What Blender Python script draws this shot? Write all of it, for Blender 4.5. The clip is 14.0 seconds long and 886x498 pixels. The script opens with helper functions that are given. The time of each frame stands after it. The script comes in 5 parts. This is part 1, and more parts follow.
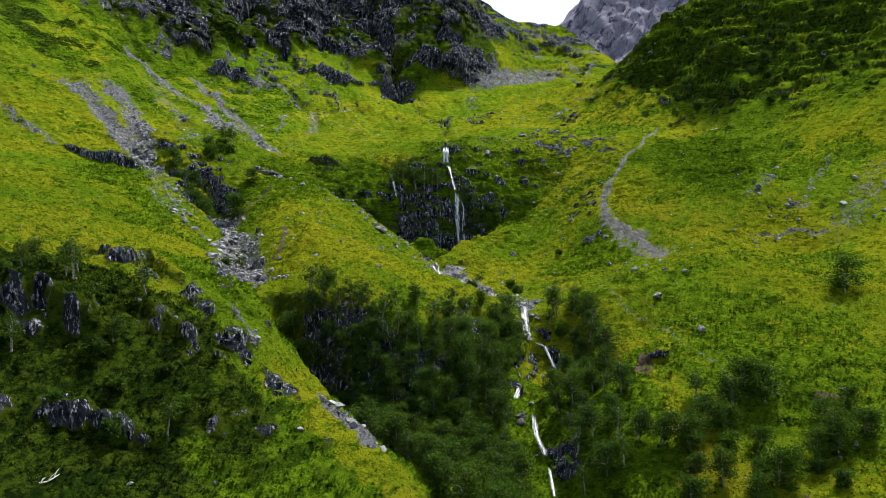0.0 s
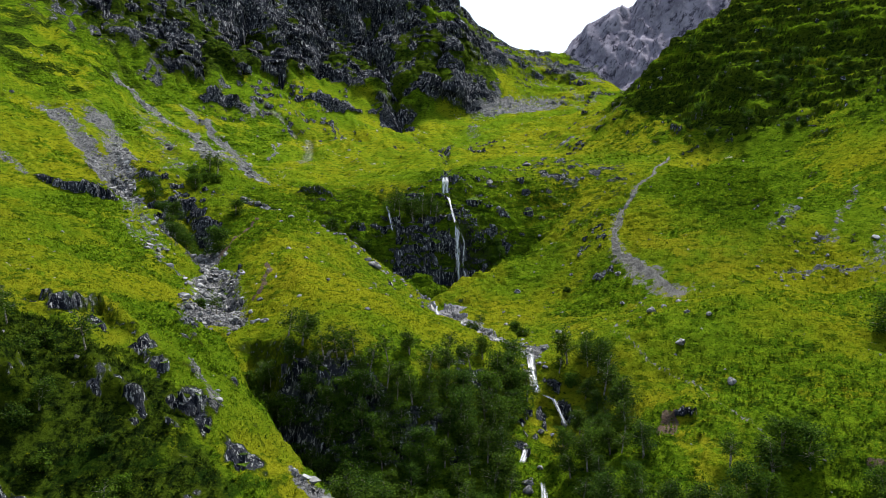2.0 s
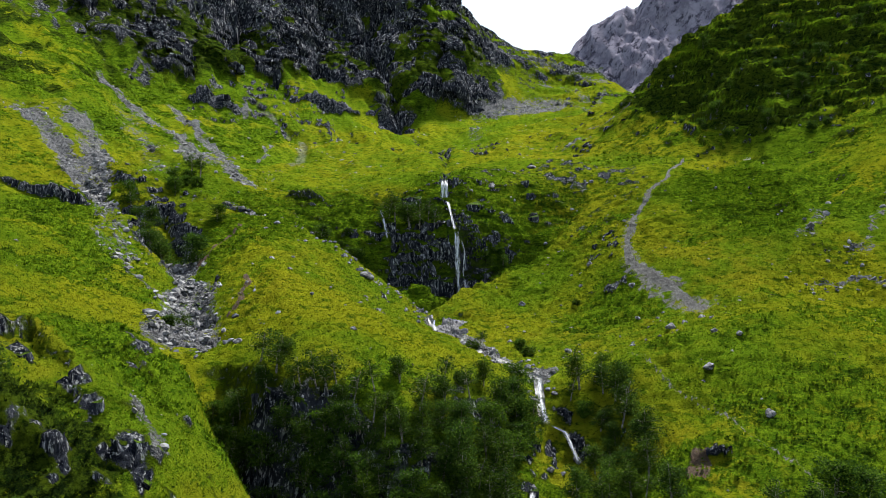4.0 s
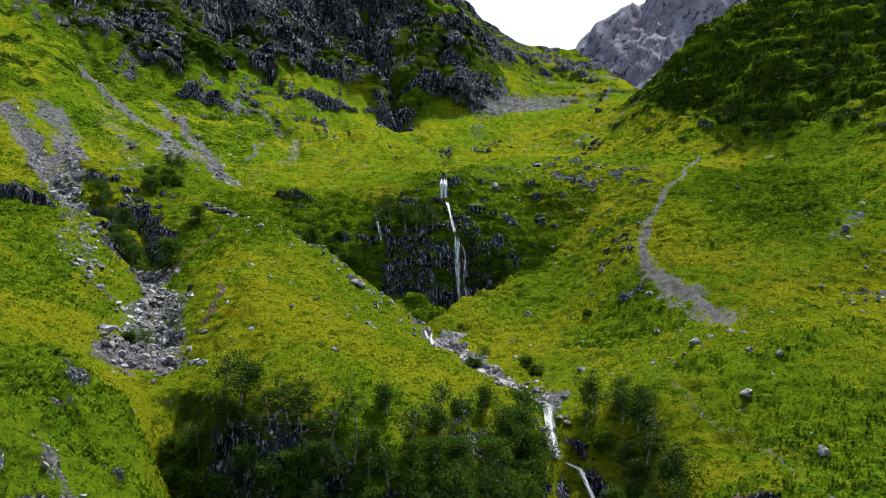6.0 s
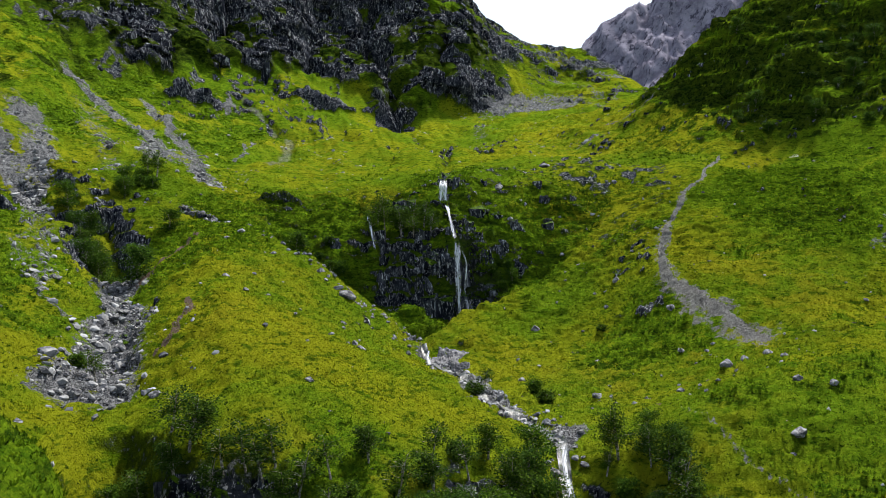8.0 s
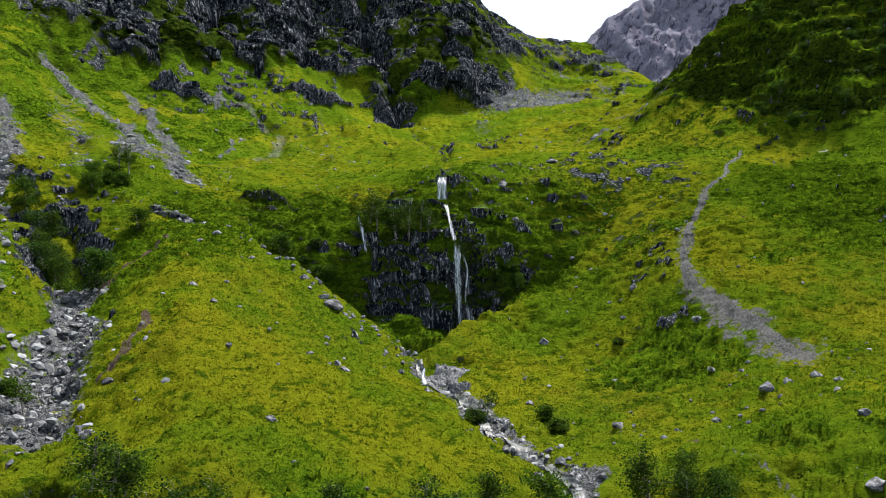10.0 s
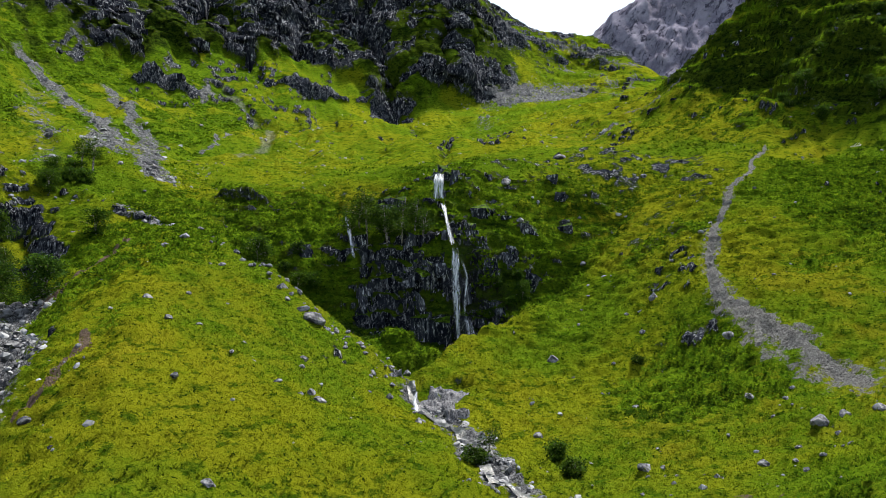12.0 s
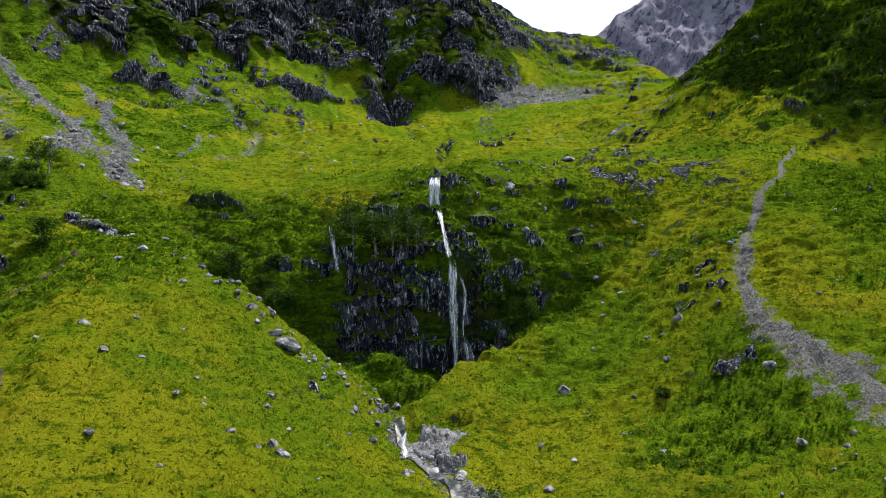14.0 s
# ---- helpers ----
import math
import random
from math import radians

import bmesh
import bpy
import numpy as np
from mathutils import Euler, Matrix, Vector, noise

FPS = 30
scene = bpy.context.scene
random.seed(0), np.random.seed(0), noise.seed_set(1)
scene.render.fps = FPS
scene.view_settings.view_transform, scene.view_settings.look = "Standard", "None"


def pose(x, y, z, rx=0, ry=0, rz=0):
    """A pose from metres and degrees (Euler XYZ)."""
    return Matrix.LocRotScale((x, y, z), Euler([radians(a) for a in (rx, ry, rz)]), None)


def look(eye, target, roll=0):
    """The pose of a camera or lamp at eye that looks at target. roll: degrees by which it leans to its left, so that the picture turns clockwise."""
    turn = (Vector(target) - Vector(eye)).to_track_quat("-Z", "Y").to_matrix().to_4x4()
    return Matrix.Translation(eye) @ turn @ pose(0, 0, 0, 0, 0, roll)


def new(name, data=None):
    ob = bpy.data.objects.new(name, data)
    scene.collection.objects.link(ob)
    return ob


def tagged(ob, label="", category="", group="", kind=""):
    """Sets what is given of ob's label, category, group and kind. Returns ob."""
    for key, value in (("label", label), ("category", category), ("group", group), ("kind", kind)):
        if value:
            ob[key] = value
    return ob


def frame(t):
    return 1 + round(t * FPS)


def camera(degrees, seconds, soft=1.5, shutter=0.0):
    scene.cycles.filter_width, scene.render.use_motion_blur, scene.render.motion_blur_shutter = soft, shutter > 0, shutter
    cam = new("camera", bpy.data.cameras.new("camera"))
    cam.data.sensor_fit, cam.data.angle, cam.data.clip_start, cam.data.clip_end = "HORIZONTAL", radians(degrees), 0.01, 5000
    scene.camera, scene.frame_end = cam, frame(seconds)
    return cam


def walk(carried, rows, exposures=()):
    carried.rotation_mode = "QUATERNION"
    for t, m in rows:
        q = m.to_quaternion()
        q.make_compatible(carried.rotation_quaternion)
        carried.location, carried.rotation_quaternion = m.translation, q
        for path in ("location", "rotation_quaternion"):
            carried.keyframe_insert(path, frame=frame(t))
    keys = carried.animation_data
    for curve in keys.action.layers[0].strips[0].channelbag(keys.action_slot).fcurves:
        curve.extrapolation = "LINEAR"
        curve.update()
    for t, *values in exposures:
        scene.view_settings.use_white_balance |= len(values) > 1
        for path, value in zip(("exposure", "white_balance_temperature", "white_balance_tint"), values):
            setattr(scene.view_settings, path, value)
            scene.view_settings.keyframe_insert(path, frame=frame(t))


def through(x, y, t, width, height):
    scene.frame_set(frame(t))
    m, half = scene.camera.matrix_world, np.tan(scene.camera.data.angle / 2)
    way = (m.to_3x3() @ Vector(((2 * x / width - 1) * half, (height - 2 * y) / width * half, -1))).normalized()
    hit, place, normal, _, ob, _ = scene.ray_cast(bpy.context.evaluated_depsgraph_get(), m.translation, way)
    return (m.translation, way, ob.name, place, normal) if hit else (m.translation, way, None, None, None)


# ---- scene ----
import itertools

cam = camera(54.1, 14.0, soft=0.55)
METRES, EYE, TILT, LEAN, TURN = 100.0, 22.0, -5.7, 0.0, 0.0
ROWS = [
    (0.0, 0.0, 0.0, 0.0, -0.0, 0.0, 0.0),
    (0.5, 0.0022, 0.0348, 0.0046, 0.05, 0.57, -0.0),
    (1.0, 0.0043, 0.0693, 0.0087, 0.1, 1.15, -0.0),
    (1.5, 0.0063, 0.1043, 0.0121, 0.14, 1.73, -0.01),
    (2.0, 0.0082, 0.1394, 0.0159, 0.18, 1.95, -0.01),
    (2.5, 0.0102, 0.1748, 0.0193, 0.22, 2.23, -0.02),
    (3.0, 0.0121, 0.21, 0.0225, 0.26, 2.25, -0.02),
    (5.5, 0.0212, 0.3874, 0.0392, 0.5, 2.28, 0.01),
    (6.0, 0.0229, 0.423, 0.0425, 0.55, 2.29, 0.02),
    (6.5, 0.0245, 0.4587, 0.0458, 0.6, 2.29, 0.0),
    (7.0, 0.0263, 0.4943, 0.049, 0.66, 2.29, -0.02),
    (7.5, 0.0276, 0.5302, 0.0524, 0.71, 2.5, -0.03),
    (8.0, 0.029, 0.5659, 0.0556, 0.77, 2.52, -0.02),
    (10.5, 0.0359, 0.744, 0.0724, 1.02, 2.44, -0.02),
    (11.0, 0.0373, 0.7795, 0.076, 1.06, 2.42, -0.02),
    (11.5, 0.0385, 0.8157, 0.0796, 1.08, 2.41, -0.0),
    (12.0, 0.04, 0.8513, 0.0832, 1.11, 2.4, -0.01),
    (12.5, 0.0416, 0.8873, 0.0869, 1.16, 2.39, 0.01),
    (13.0, 0.043, 0.923, 0.0907, 1.19, 2.38, 0.02),
    (13.5, 0.0443, 0.9591, 0.0949, 1.23, 2.41, 0.01),
    (14.0, 0.0457, 0.9939, 0.0992, 1.26, 2.75, -0.01),
]
walk(cam, [(t, pose(0, 0, EYE, TILT, LEAN, TURN) @ pose(METRES * x, METRES * y, METRES * z, 90 + pitch, roll, yaw)) for t, x, y, z, yaw, pitch, roll in ROWS])

# ---- sky and light: high overcast, brighter towards the head of the glen ----
world = bpy.data.worlds.new("world")
scene.world = world
scene.view_settings.exposure = 1.40
world.use_nodes = True
wn, wl = world.node_tree.nodes, world.node_tree.links
wn.clear()
SUN_ELEVATION, SUN_AZIMUTH = radians(54), radians(30)
sky = wn.new("ShaderNodeTexSky")
sky.sky_type, sky.sun_disc = "NISHITA", False
sky.sun_elevation, sky.sun_rotation = SUN_ELEVATION, SUN_AZIMUTH
clear_sky = wn.new("ShaderNodeBackground")
clear_sky.inputs["Strength"].default_value = 0.05
cloud = wn.new("ShaderNodeBackground")
cloud.inputs["Color"].default_value = (0.86, 0.93, 1.0, 1)
cloud.inputs["Strength"].default_value = 0.27
both = wn.new("ShaderNodeAddShader")
out = wn.new("ShaderNodeOutputWorld")
wl.new(sky.outputs[0], clear_sky.inputs["Color"])
wl.new(clear_sky.outputs[0], both.inputs[0])
wl.new(cloud.outputs[0], both.inputs[1])
wl.new(both.outputs[0], out.inputs["Surface"])

sun_data = bpy.data.lights.new("sun", "SUN")
sun_data.energy, sun_data.angle, sun_data.color = 5.0, radians(8), (1.0, 0.96, 0.88)
sun = new("sun", sun_data)
sun_way = Vector((math.sin(SUN_AZIMUTH) * math.cos(SUN_ELEVATION), math.cos(SUN_AZIMUTH) * math.cos(SUN_ELEVATION), math.sin(SUN_ELEVATION)))
sun.matrix_world = look(sun_way * 300, (0, 0, 0))

# ---- materials ----
class Shader:
    """A small builder of node materials."""

    def __init__(self, name):
        self.mat = bpy.data.materials.new(name)
        self.mat.use_nodes = True
        self.nodes, self.links = self.mat.node_tree.nodes, self.mat.node_tree.links
        self.bsdf = self.nodes["Principled BSDF"]
        self.place = self.nodes.new("ShaderNodeNewGeometry").outputs["Position"]

    def put(self, socket, value):
        if hasattr(value, "is_output"):
            self.links.new(value, socket)
        elif isinstance(value, (tuple, list)):
            socket.default_value = (*value, 1.0)[:len(socket.default_value)]
        else:
            socket.default_value = value

    def noise(self, scale, detail=4.0, roughness=0.6, where=None, stretch=None):
        n = self.nodes.new("ShaderNodeTexNoise")
        where = where or self.place
        if stretch:
            m = self.nodes.new("ShaderNodeMapping")
            m.inputs["Scale"].default_value = stretch
            self.links.new(where, m.inputs["Vector"])
            where = m.outputs[0]
        self.links.new(where, n.inputs["Vector"])
        self.put(n.inputs["Scale"], scale)
        self.put(n.inputs["Detail"], detail)
        self.put(n.inputs["Roughness"], roughness)
        return n.outputs["Fac"]

    def cells(self, scale, output="Color", feature="F1", where=None):
        n = self.nodes.new("ShaderNodeTexVoronoi")
        n.feature = feature
        self.links.new(where or self.place, n.inputs["Vector"])
        self.put(n.inputs["Scale"], scale)
        return n.outputs[output]

    def span(self, value, a, b, lo=0.0, hi=1.0):
        n = self.nodes.new("ShaderNodeMapRange")
        n.interpolation_type = "SMOOTHSTEP"
        for key, v in (("Value", value), ("From Min", a), ("From Max", b), ("To Min", lo), ("To Max", hi)):
            self.put(n.inputs[key], v)
        return n.outputs["Result"]

    def math(self, how, a, b):
        n = self.nodes.new("ShaderNodeMath")
        n.operation = how
        self.put(n.inputs[0], a)
        self.put(n.inputs[1], b)
        return n.outputs[0]

    def mix(self, fac, a, b, how="MIX"):
        n = self.nodes.new("ShaderNodeMix")
        n.data_type, n.blend_type = "RGBA", how
        self.put(n.inputs["Factor"], fac)
        self.put(n.inputs["A"], a)
        self.put(n.inputs["B"], b)
        return n.outputs["Result"]

    def attribute(self, name):
        n = self.nodes.new("ShaderNodeAttribute")
        n.attribute_name = name
        return n.outputs["Fac"]

    def bump(self, height, distance, strength=1.0):
        n = self.nodes.new("ShaderNodeBump")
        self.put(n.inputs["Height"], height)
        n.inputs["Distance"].default_value = distance
        n.inputs["Strength"].default_value = strength
        self.links.new(n.outputs[0], self.bsdf.inputs["Normal"])

    def leafy(self, color, through):
        """Lets part of the light pass through a leaf."""
        thin, both = self.nodes.new("ShaderNodeBsdfTranslucent"), self.nodes.new("ShaderNodeMixShader")
        self.put(thin.inputs["Color"], color)
        both.inputs[0].default_value = through
        self.links.new(self.bsdf.outputs[0], both.inputs[1])
        self.links.new(thin.outputs[0], both.inputs[2])
        self.links.new(both.outputs[0], self.nodes["Material Output"].inputs["Surface"])

    def done(self, color, roughness=0.9, specular=0.2):
        self.put(self.bsdf.inputs["Base Color"], color)
        self.put(self.bsdf.inputs["Roughness"], roughness)
        self.put(self.bsdf.inputs["Specular IOR Level"], specular)
        return self.mat


def rock_color(s, where=None, size=1.0, shade=1.0):
    """Blue-black schist: slabs with pale weathered faces, lichen flecks and wet streaks."""
    tone = s.mix(s.span(s.noise(0.35 / size, 5, 0.7, where), 0.36, 0.64), (0.006, 0.0075, 0.013), (0.034, 0.038, 0.050))
    tone = s.mix(s.span(s.noise(1.3 / size, 6, 0.8, where, (1, 1, 0.30)), 0.535, 0.61), tone, (0.115, 0.124, 0.145))
    tone = s.mix(s.span(s.noise(0.16 / size, 5, 0.7, where), 0.54, 0.64), tone, s.mix(s.span(s.noise(1.8 / size, 6, 0.8, where, (1, 1, 0.25)), 0.48, 0.60), (0.010, 0.012, 0.019), (0.20, 0.21, 0.232)))
    tone = s.mix(s.span(s.noise(0.8 / size, 5, 0.75, where, (1, 1, 0.10)), 0.53, 0.60), tone, (0.004, 0.0055, 0.010))
    tone = s.mix(s.span(s.noise(2.6 / size, 5, 0.8, where, (1, 1, 0.35)), 0.555, 0.61), tone, (0.37, 0.38, 0.40))
    return s.mix(1.0, tone, (shade, shade, shade), "MULTIPLY") if shade != 1.0 else tone


def crag_material(name, size, green):
    """Rock blocks with turf and moss on whatever lies flat."""
    s = Shader(name)
    stone = rock_color(s, None, size, 1.0 if size < 2 else 0.75)
    up = s.nodes.new("ShaderNodeSeparateXYZ")
    s.links.new(s.nodes.new("ShaderNodeNewGeometry").outputs["Normal"], up.inputs[0])
    flat = s.math("ADD", up.outputs["Z"], s.math("MULTIPLY", s.math("SUBTRACT", s.noise(0.6 / size, 5, 0.75), 0.5), 1.6))
    moss = s.mix(s.span(s.noise(1.4 / size, 4, 0.8), 0.42, 0.58), (0.008, 0.018, 0.0015), green)
    tone = s.mix(s.span(flat, 0.42, 0.62), stone, moss)
    s.bump(s.noise(2.2 / size, 6, 0.8, None, (1, 1, 0.4)), 0.35 * size, 0.9)
    return s.done(tone, 0.85, 0.04)


def grass_color(s):
    """Hill grass: soft drifts of green and olive, darker lines along the contours, fine straw."""
    tone = s.mix(s.span(s.noise(0.045, 5, 0.6), 0.38, 0.62), (0.072, 0.128, 0.0056), (0.150, 0.165, 0.0070))
    tone = s.mix(s.math("MULTIPLY", s.attribute("dry"), s.span(s.noise(0.20, 5, 0.65), 0.36, 0.66, 0.0, 0.75)), tone, (0.178, 0.166, 0.0095))
    tone = s.mix(s.span(s.noise(0.30, 6, 0.7, None, (1, 1, 2.5)), 0.52, 0.68, 0.0, 0.7), tone, (0.040, 0.096, 0.0022))
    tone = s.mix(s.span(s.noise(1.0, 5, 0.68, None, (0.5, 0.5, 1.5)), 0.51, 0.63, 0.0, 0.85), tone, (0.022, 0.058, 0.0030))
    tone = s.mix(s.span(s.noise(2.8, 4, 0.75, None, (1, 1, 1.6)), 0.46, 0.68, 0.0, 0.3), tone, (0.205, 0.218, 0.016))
    # Fine dark specks stand in for shade in the gaps between tussocks.
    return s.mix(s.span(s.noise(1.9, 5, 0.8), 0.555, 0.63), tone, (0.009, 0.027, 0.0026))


def fern_color(s):
    """Bracken and fern, and darker heather where the ground is craggy."""
    tone = s.mix(s.span(s.noise(0.9, 6, 0.8, None, (1, 1, 1.8)), 0.40, 0.62), (0.036, 0.080, 0.0040), (0.106, 0.166, 0.0072))
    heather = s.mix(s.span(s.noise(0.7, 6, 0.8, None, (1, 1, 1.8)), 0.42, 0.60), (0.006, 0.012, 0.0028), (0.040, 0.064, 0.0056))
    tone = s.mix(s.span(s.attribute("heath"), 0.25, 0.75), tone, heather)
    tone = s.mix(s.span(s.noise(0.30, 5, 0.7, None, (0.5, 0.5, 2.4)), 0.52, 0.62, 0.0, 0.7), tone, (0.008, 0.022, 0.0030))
    return s.mix(s.span(s.noise(2.3, 5, 0.8), 0.55, 0.64), tone, (0.005, 0.015, 0.0022))


def blade_material(name, color):
    s = Shader(name)
    tone = color(s)
    geo = s.nodes.new("ShaderNodeNewGeometry").outputs["Random Per Island"]
    tone = s.mix(s.math("MULTIPLY", geo, 0.5), tone, s.mix(1.0, tone, (0.6, 0.65, 0.5), "MULTIPLY"))
    s.leafy(tone, 0.25)
    return s.done(tone, 1.0, 0.0)


def ground_material():
    s = Shader("hillside_turf")
    rock, scree, path = s.attribute("rock"), s.attribute("scree"), s.attribute("path")
    fern, wet = s.attribute("fern"), s.attribute("wet")
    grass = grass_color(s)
    leafy = fern_color(s)
    edge = s.math("ADD", fern, s.math("MULTIPLY", s.math("SUBTRACT", s.noise(0.45, 6, 0.8), 0.5), 2.0))
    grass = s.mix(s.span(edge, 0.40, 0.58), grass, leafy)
    stone = s.mix(s.attribute("high"), rock_color(s), rock_color(s, None, 2.2, 0.75))
    moss = s.mix(s.noise(1.2, 4, 0.7), (0.016, 0.030, 0.003), (0.062, 0.088, 0.005))
    edge = s.math("ADD", rock, s.math("MULTIPLY", s.math("SUBTRACT", s.noise(0.7, 6, 0.75), 0.5), 1.3))
    tone = s.mix(s.span(edge, 0.18, 0.42), grass, moss)
    tone = s.mix(s.span(edge, 0.40, 0.62), tone, stone)
    chips = s.mix(s.cells(2.4), (0.045, 0.047, 0.053), (0.25, 0.253, 0.265))
    chips = s.mix(s.span(s.noise(0.35, 5, 0.75), 0.55, 0.66), chips, s.mix(1.0, chips, (0.5, 0.51, 0.55), "MULTIPLY"))
    chips = s.mix(s.span(s.cells(3.2, "Distance", "DISTANCE_TO_EDGE"), 0.0, 0.12), (0.014, 0.015, 0.017), chips)
    edge = s.math("ADD", s.math("MULTIPLY", scree, 0.85), s.math("MULTIPLY", s.math("SUBTRACT", s.noise(0.8, 6, 0.75), 0.5), 2.2))
    tone = s.mix(s.span(edge, 0.42, 0.60), tone, chips)
    grit = s.mix(s.span(s.noise(5.0, 5, 0.8), 0.36, 0.64), (0.055, 0.054, 0.054), (0.215, 0.212, 0.210))
    edge = s.math("ADD", path, s.math("MULTIPLY", s.math("SUBTRACT", s.noise(0.9, 6, 0.8), 0.5), 2.2))
    tone = s.mix(s.span(edge, 0.46, 0.62), tone, grit)
    earth = s.mix(s.noise(2.0, 5, 0.75), (0.045, 0.027, 0.017), (0.16, 0.125, 0.10))
    tone = s.mix(s.span(s.math("ADD", s.attribute("soil"), s.math("MULTIPLY", s.math("SUBTRACT", s.noise(1.5, 5, 0.75), 0.5), 0.9)), 0.4, 0.6), tone, earth)
    # Wet ground is darker; the falls bowl's painted shade uses the same mask.
    tone = s.mix(wet, tone, s.mix(1.0, tone, (0.38, 0.39, 0.42), "MULTIPLY"))
    fine = s.math("ADD", s.noise(1.6, 6, 0.8), s.math("MULTIPLY", s.noise(6.0, 3, 0.8), 0.35))
    s.bump(fine, 1.1, 1.0)
    return s.done(tone, s.span(wet, 0.1, 0.9, 1.0, 0.4), s.span(wet, 0.1, 0.9, 0.0, 0.12))


def mountain_material():
    s = Shader("bare_mountain_rock")
    tone = s.mix(s.span(s.noise(0.06, 6, 0.7), 0.38, 0.62), (0.125, 0.117, 0.155), (0.235, 0.222, 0.275))
    tone = s.mix(s.span(s.noise(0.16, 6, 0.8, None, (1, 1, 0.3)), 0.50, 0.60), tone, (0.040, 0.039, 0.058))
    tone = s.mix(s.span(s.noise(0.35, 5, 0.8, None, (1, 1, 0.4)), 0.55, 0.64), tone, (0.225, 0.213, 0.262))
    tone = s.mix(s.span(s.noise(0.035, 5, 0.7), 0.62, 0.70), tone, (0.075, 0.095, 0.03))
    s.bump(s.noise(0.3, 6, 0.8, None, (1, 1, 0.4)), 2.6, 0.9)
    return s.done(tone, 1.0, 0.0)


def boulder_material():
    s = Shader("lichened_boulder")
    coord = s.nodes.new("ShaderNodeTexCoord").outputs["Object"]
    tone = s.mix(s.span(s.noise(1.4, 5, 0.75, coord), 0.4, 0.6), (0.035, 0.035, 0.040), (0.185, 0.183, 0.192))
    tone = s.mix(s.span(s.noise(2.5, 5, 0.75, coord), 0.55, 0.7), tone, (0.27, 0.265, 0.26))
    tone = s.mix(s.span(s.noise(1.5, 4, 0.7), 0.6, 0.72), tone, (0.06, 0.075, 0.015))
    s.bump(s.noise(5.0, 5, 0.75, coord), 0.08, 0.8)
    return s.done(tone, 0.9, 0.1)


def loose_material():
    s = Shader("loose_stone")
    geo = s.nodes.new("ShaderNodeNewGeometry").outputs["Random Per Island"]
    tone = s.mix(geo, (0.032, 0.033, 0.037), (0.235, 0.238, 0.245))
    tone = s.mix(s.span(s.noise(5.0, 4, 0.7), 0.5, 0.75), tone, (0.24, 0.235, 0.23))
    s.bump(s.noise(9.0, 4, 0.7), 0.05, 0.6)
    return s.done(tone, 0.9, 0.1)


def water_material(name, thin):
    """White falling water: dense threads with gaps between them."""
    s = Shader(name)
    uv = s.nodes.new("ShaderNodeUVMap").outputs[0]
    threads = s.noise(1.0, 6, 0.75, uv, (3.2, 0.35, 1.0))
    body = s.math("ADD", threads, s.math("MULTIPLY", s.attribute("rim"), -0.30))
    s.put(s.bsdf.inputs["Alpha"], s.span(body, thin - 0.22, thin + 0.18))
    s.bump(threads, 0.1, 0.5)
    return s.done(s.mix(s.span(threads, 0.35, 0.65), (0.20, 0.23, 0.28), (0.60, 0.62, 0.66)), 0.5, 0.3)


def stream_material():
    s = Shader("running_water")
    foam = s.span(s.noise(1.5, 6, 0.8), 0.60, 0.68)
    s.bump(s.noise(3.0, 4, 0.7), 0.15, 0.7)
    return s.done(s.mix(foam, (0.012, 0.016, 0.016), (0.72, 0.75, 0.78)), s.span(foam, 0, 1, 0.35, 0.7), 0.3)


def bark_material():
    s = Shader("pale_birch_bark")
    coord = s.nodes.new("ShaderNodeTexCoord").outputs["Object"]
    tone = s.mix(s.span(s.noise(3.0, 5, 0.7, coord, (1, 1, 3)), 0.42, 0.62), (0.07, 0.06, 0.05), (0.30, 0.28, 0.25))
    s.bump(s.noise(9.0, 4, 0.7, coord), 0.03, 0.7)
    return s.done(tone, 0.9, 0.2)


def bleached_material():
    s = Shader("bleached_dead_wood")
    coord = s.nodes.new("ShaderNodeTexCoord").outputs["Object"]
    s.bump(s.noise(8.0, 4, 0.7, coord), 0.02, 0.6)
    return s.done(s.mix(s.noise(5.0, 4, 0.7, coord, (0.4, 2, 2)), (0.26, 0.24, 0.22), (0.62, 0.60, 0.57)), 0.85, 0.15)


def leaf_material(name, dark, light):
    s = Shader(name)
    info = s.nodes.new("ShaderNodeObjectInfo").outputs["Random"]
    geo = s.nodes.new("ShaderNodeNewGeometry").outputs["Random Per Island"]
    tone = s.mix(geo, dark, light)
    tone = s.mix(s.math("MULTIPLY", info, 0.5), tone, tuple(c * 1.25 + 0.004 for c in dark))
    s.leafy(tone, 0.3)
    return s.done(tone, 0.9, 0.02)


def slab_material():
    s = Shader("bare_bedrock")
    tone = s.mix(s.span(s.noise(0.9, 5, 0.7), 0.38, 0.62), (0.070, 0.070, 0.078), (0.175, 0.172, 0.180))
    tone = s.mix(s.span(s.noise(2.4, 6, 0.8, None, (1, 0.5, 2.0)), 0.52, 0.60), tone, (0.022, 0.023, 0.027))
    tone = s.mix(s.span(s.noise(3.5, 5, 0.8), 0.57, 0.64), tone, (0.30, 0.295, 0.29))
    s.bump(s.noise(4.0, 6, 0.8, None, (1, 0.5, 2.0)), 0.2, 0.9)
    return s.done(tone, 0.85, 0.08)


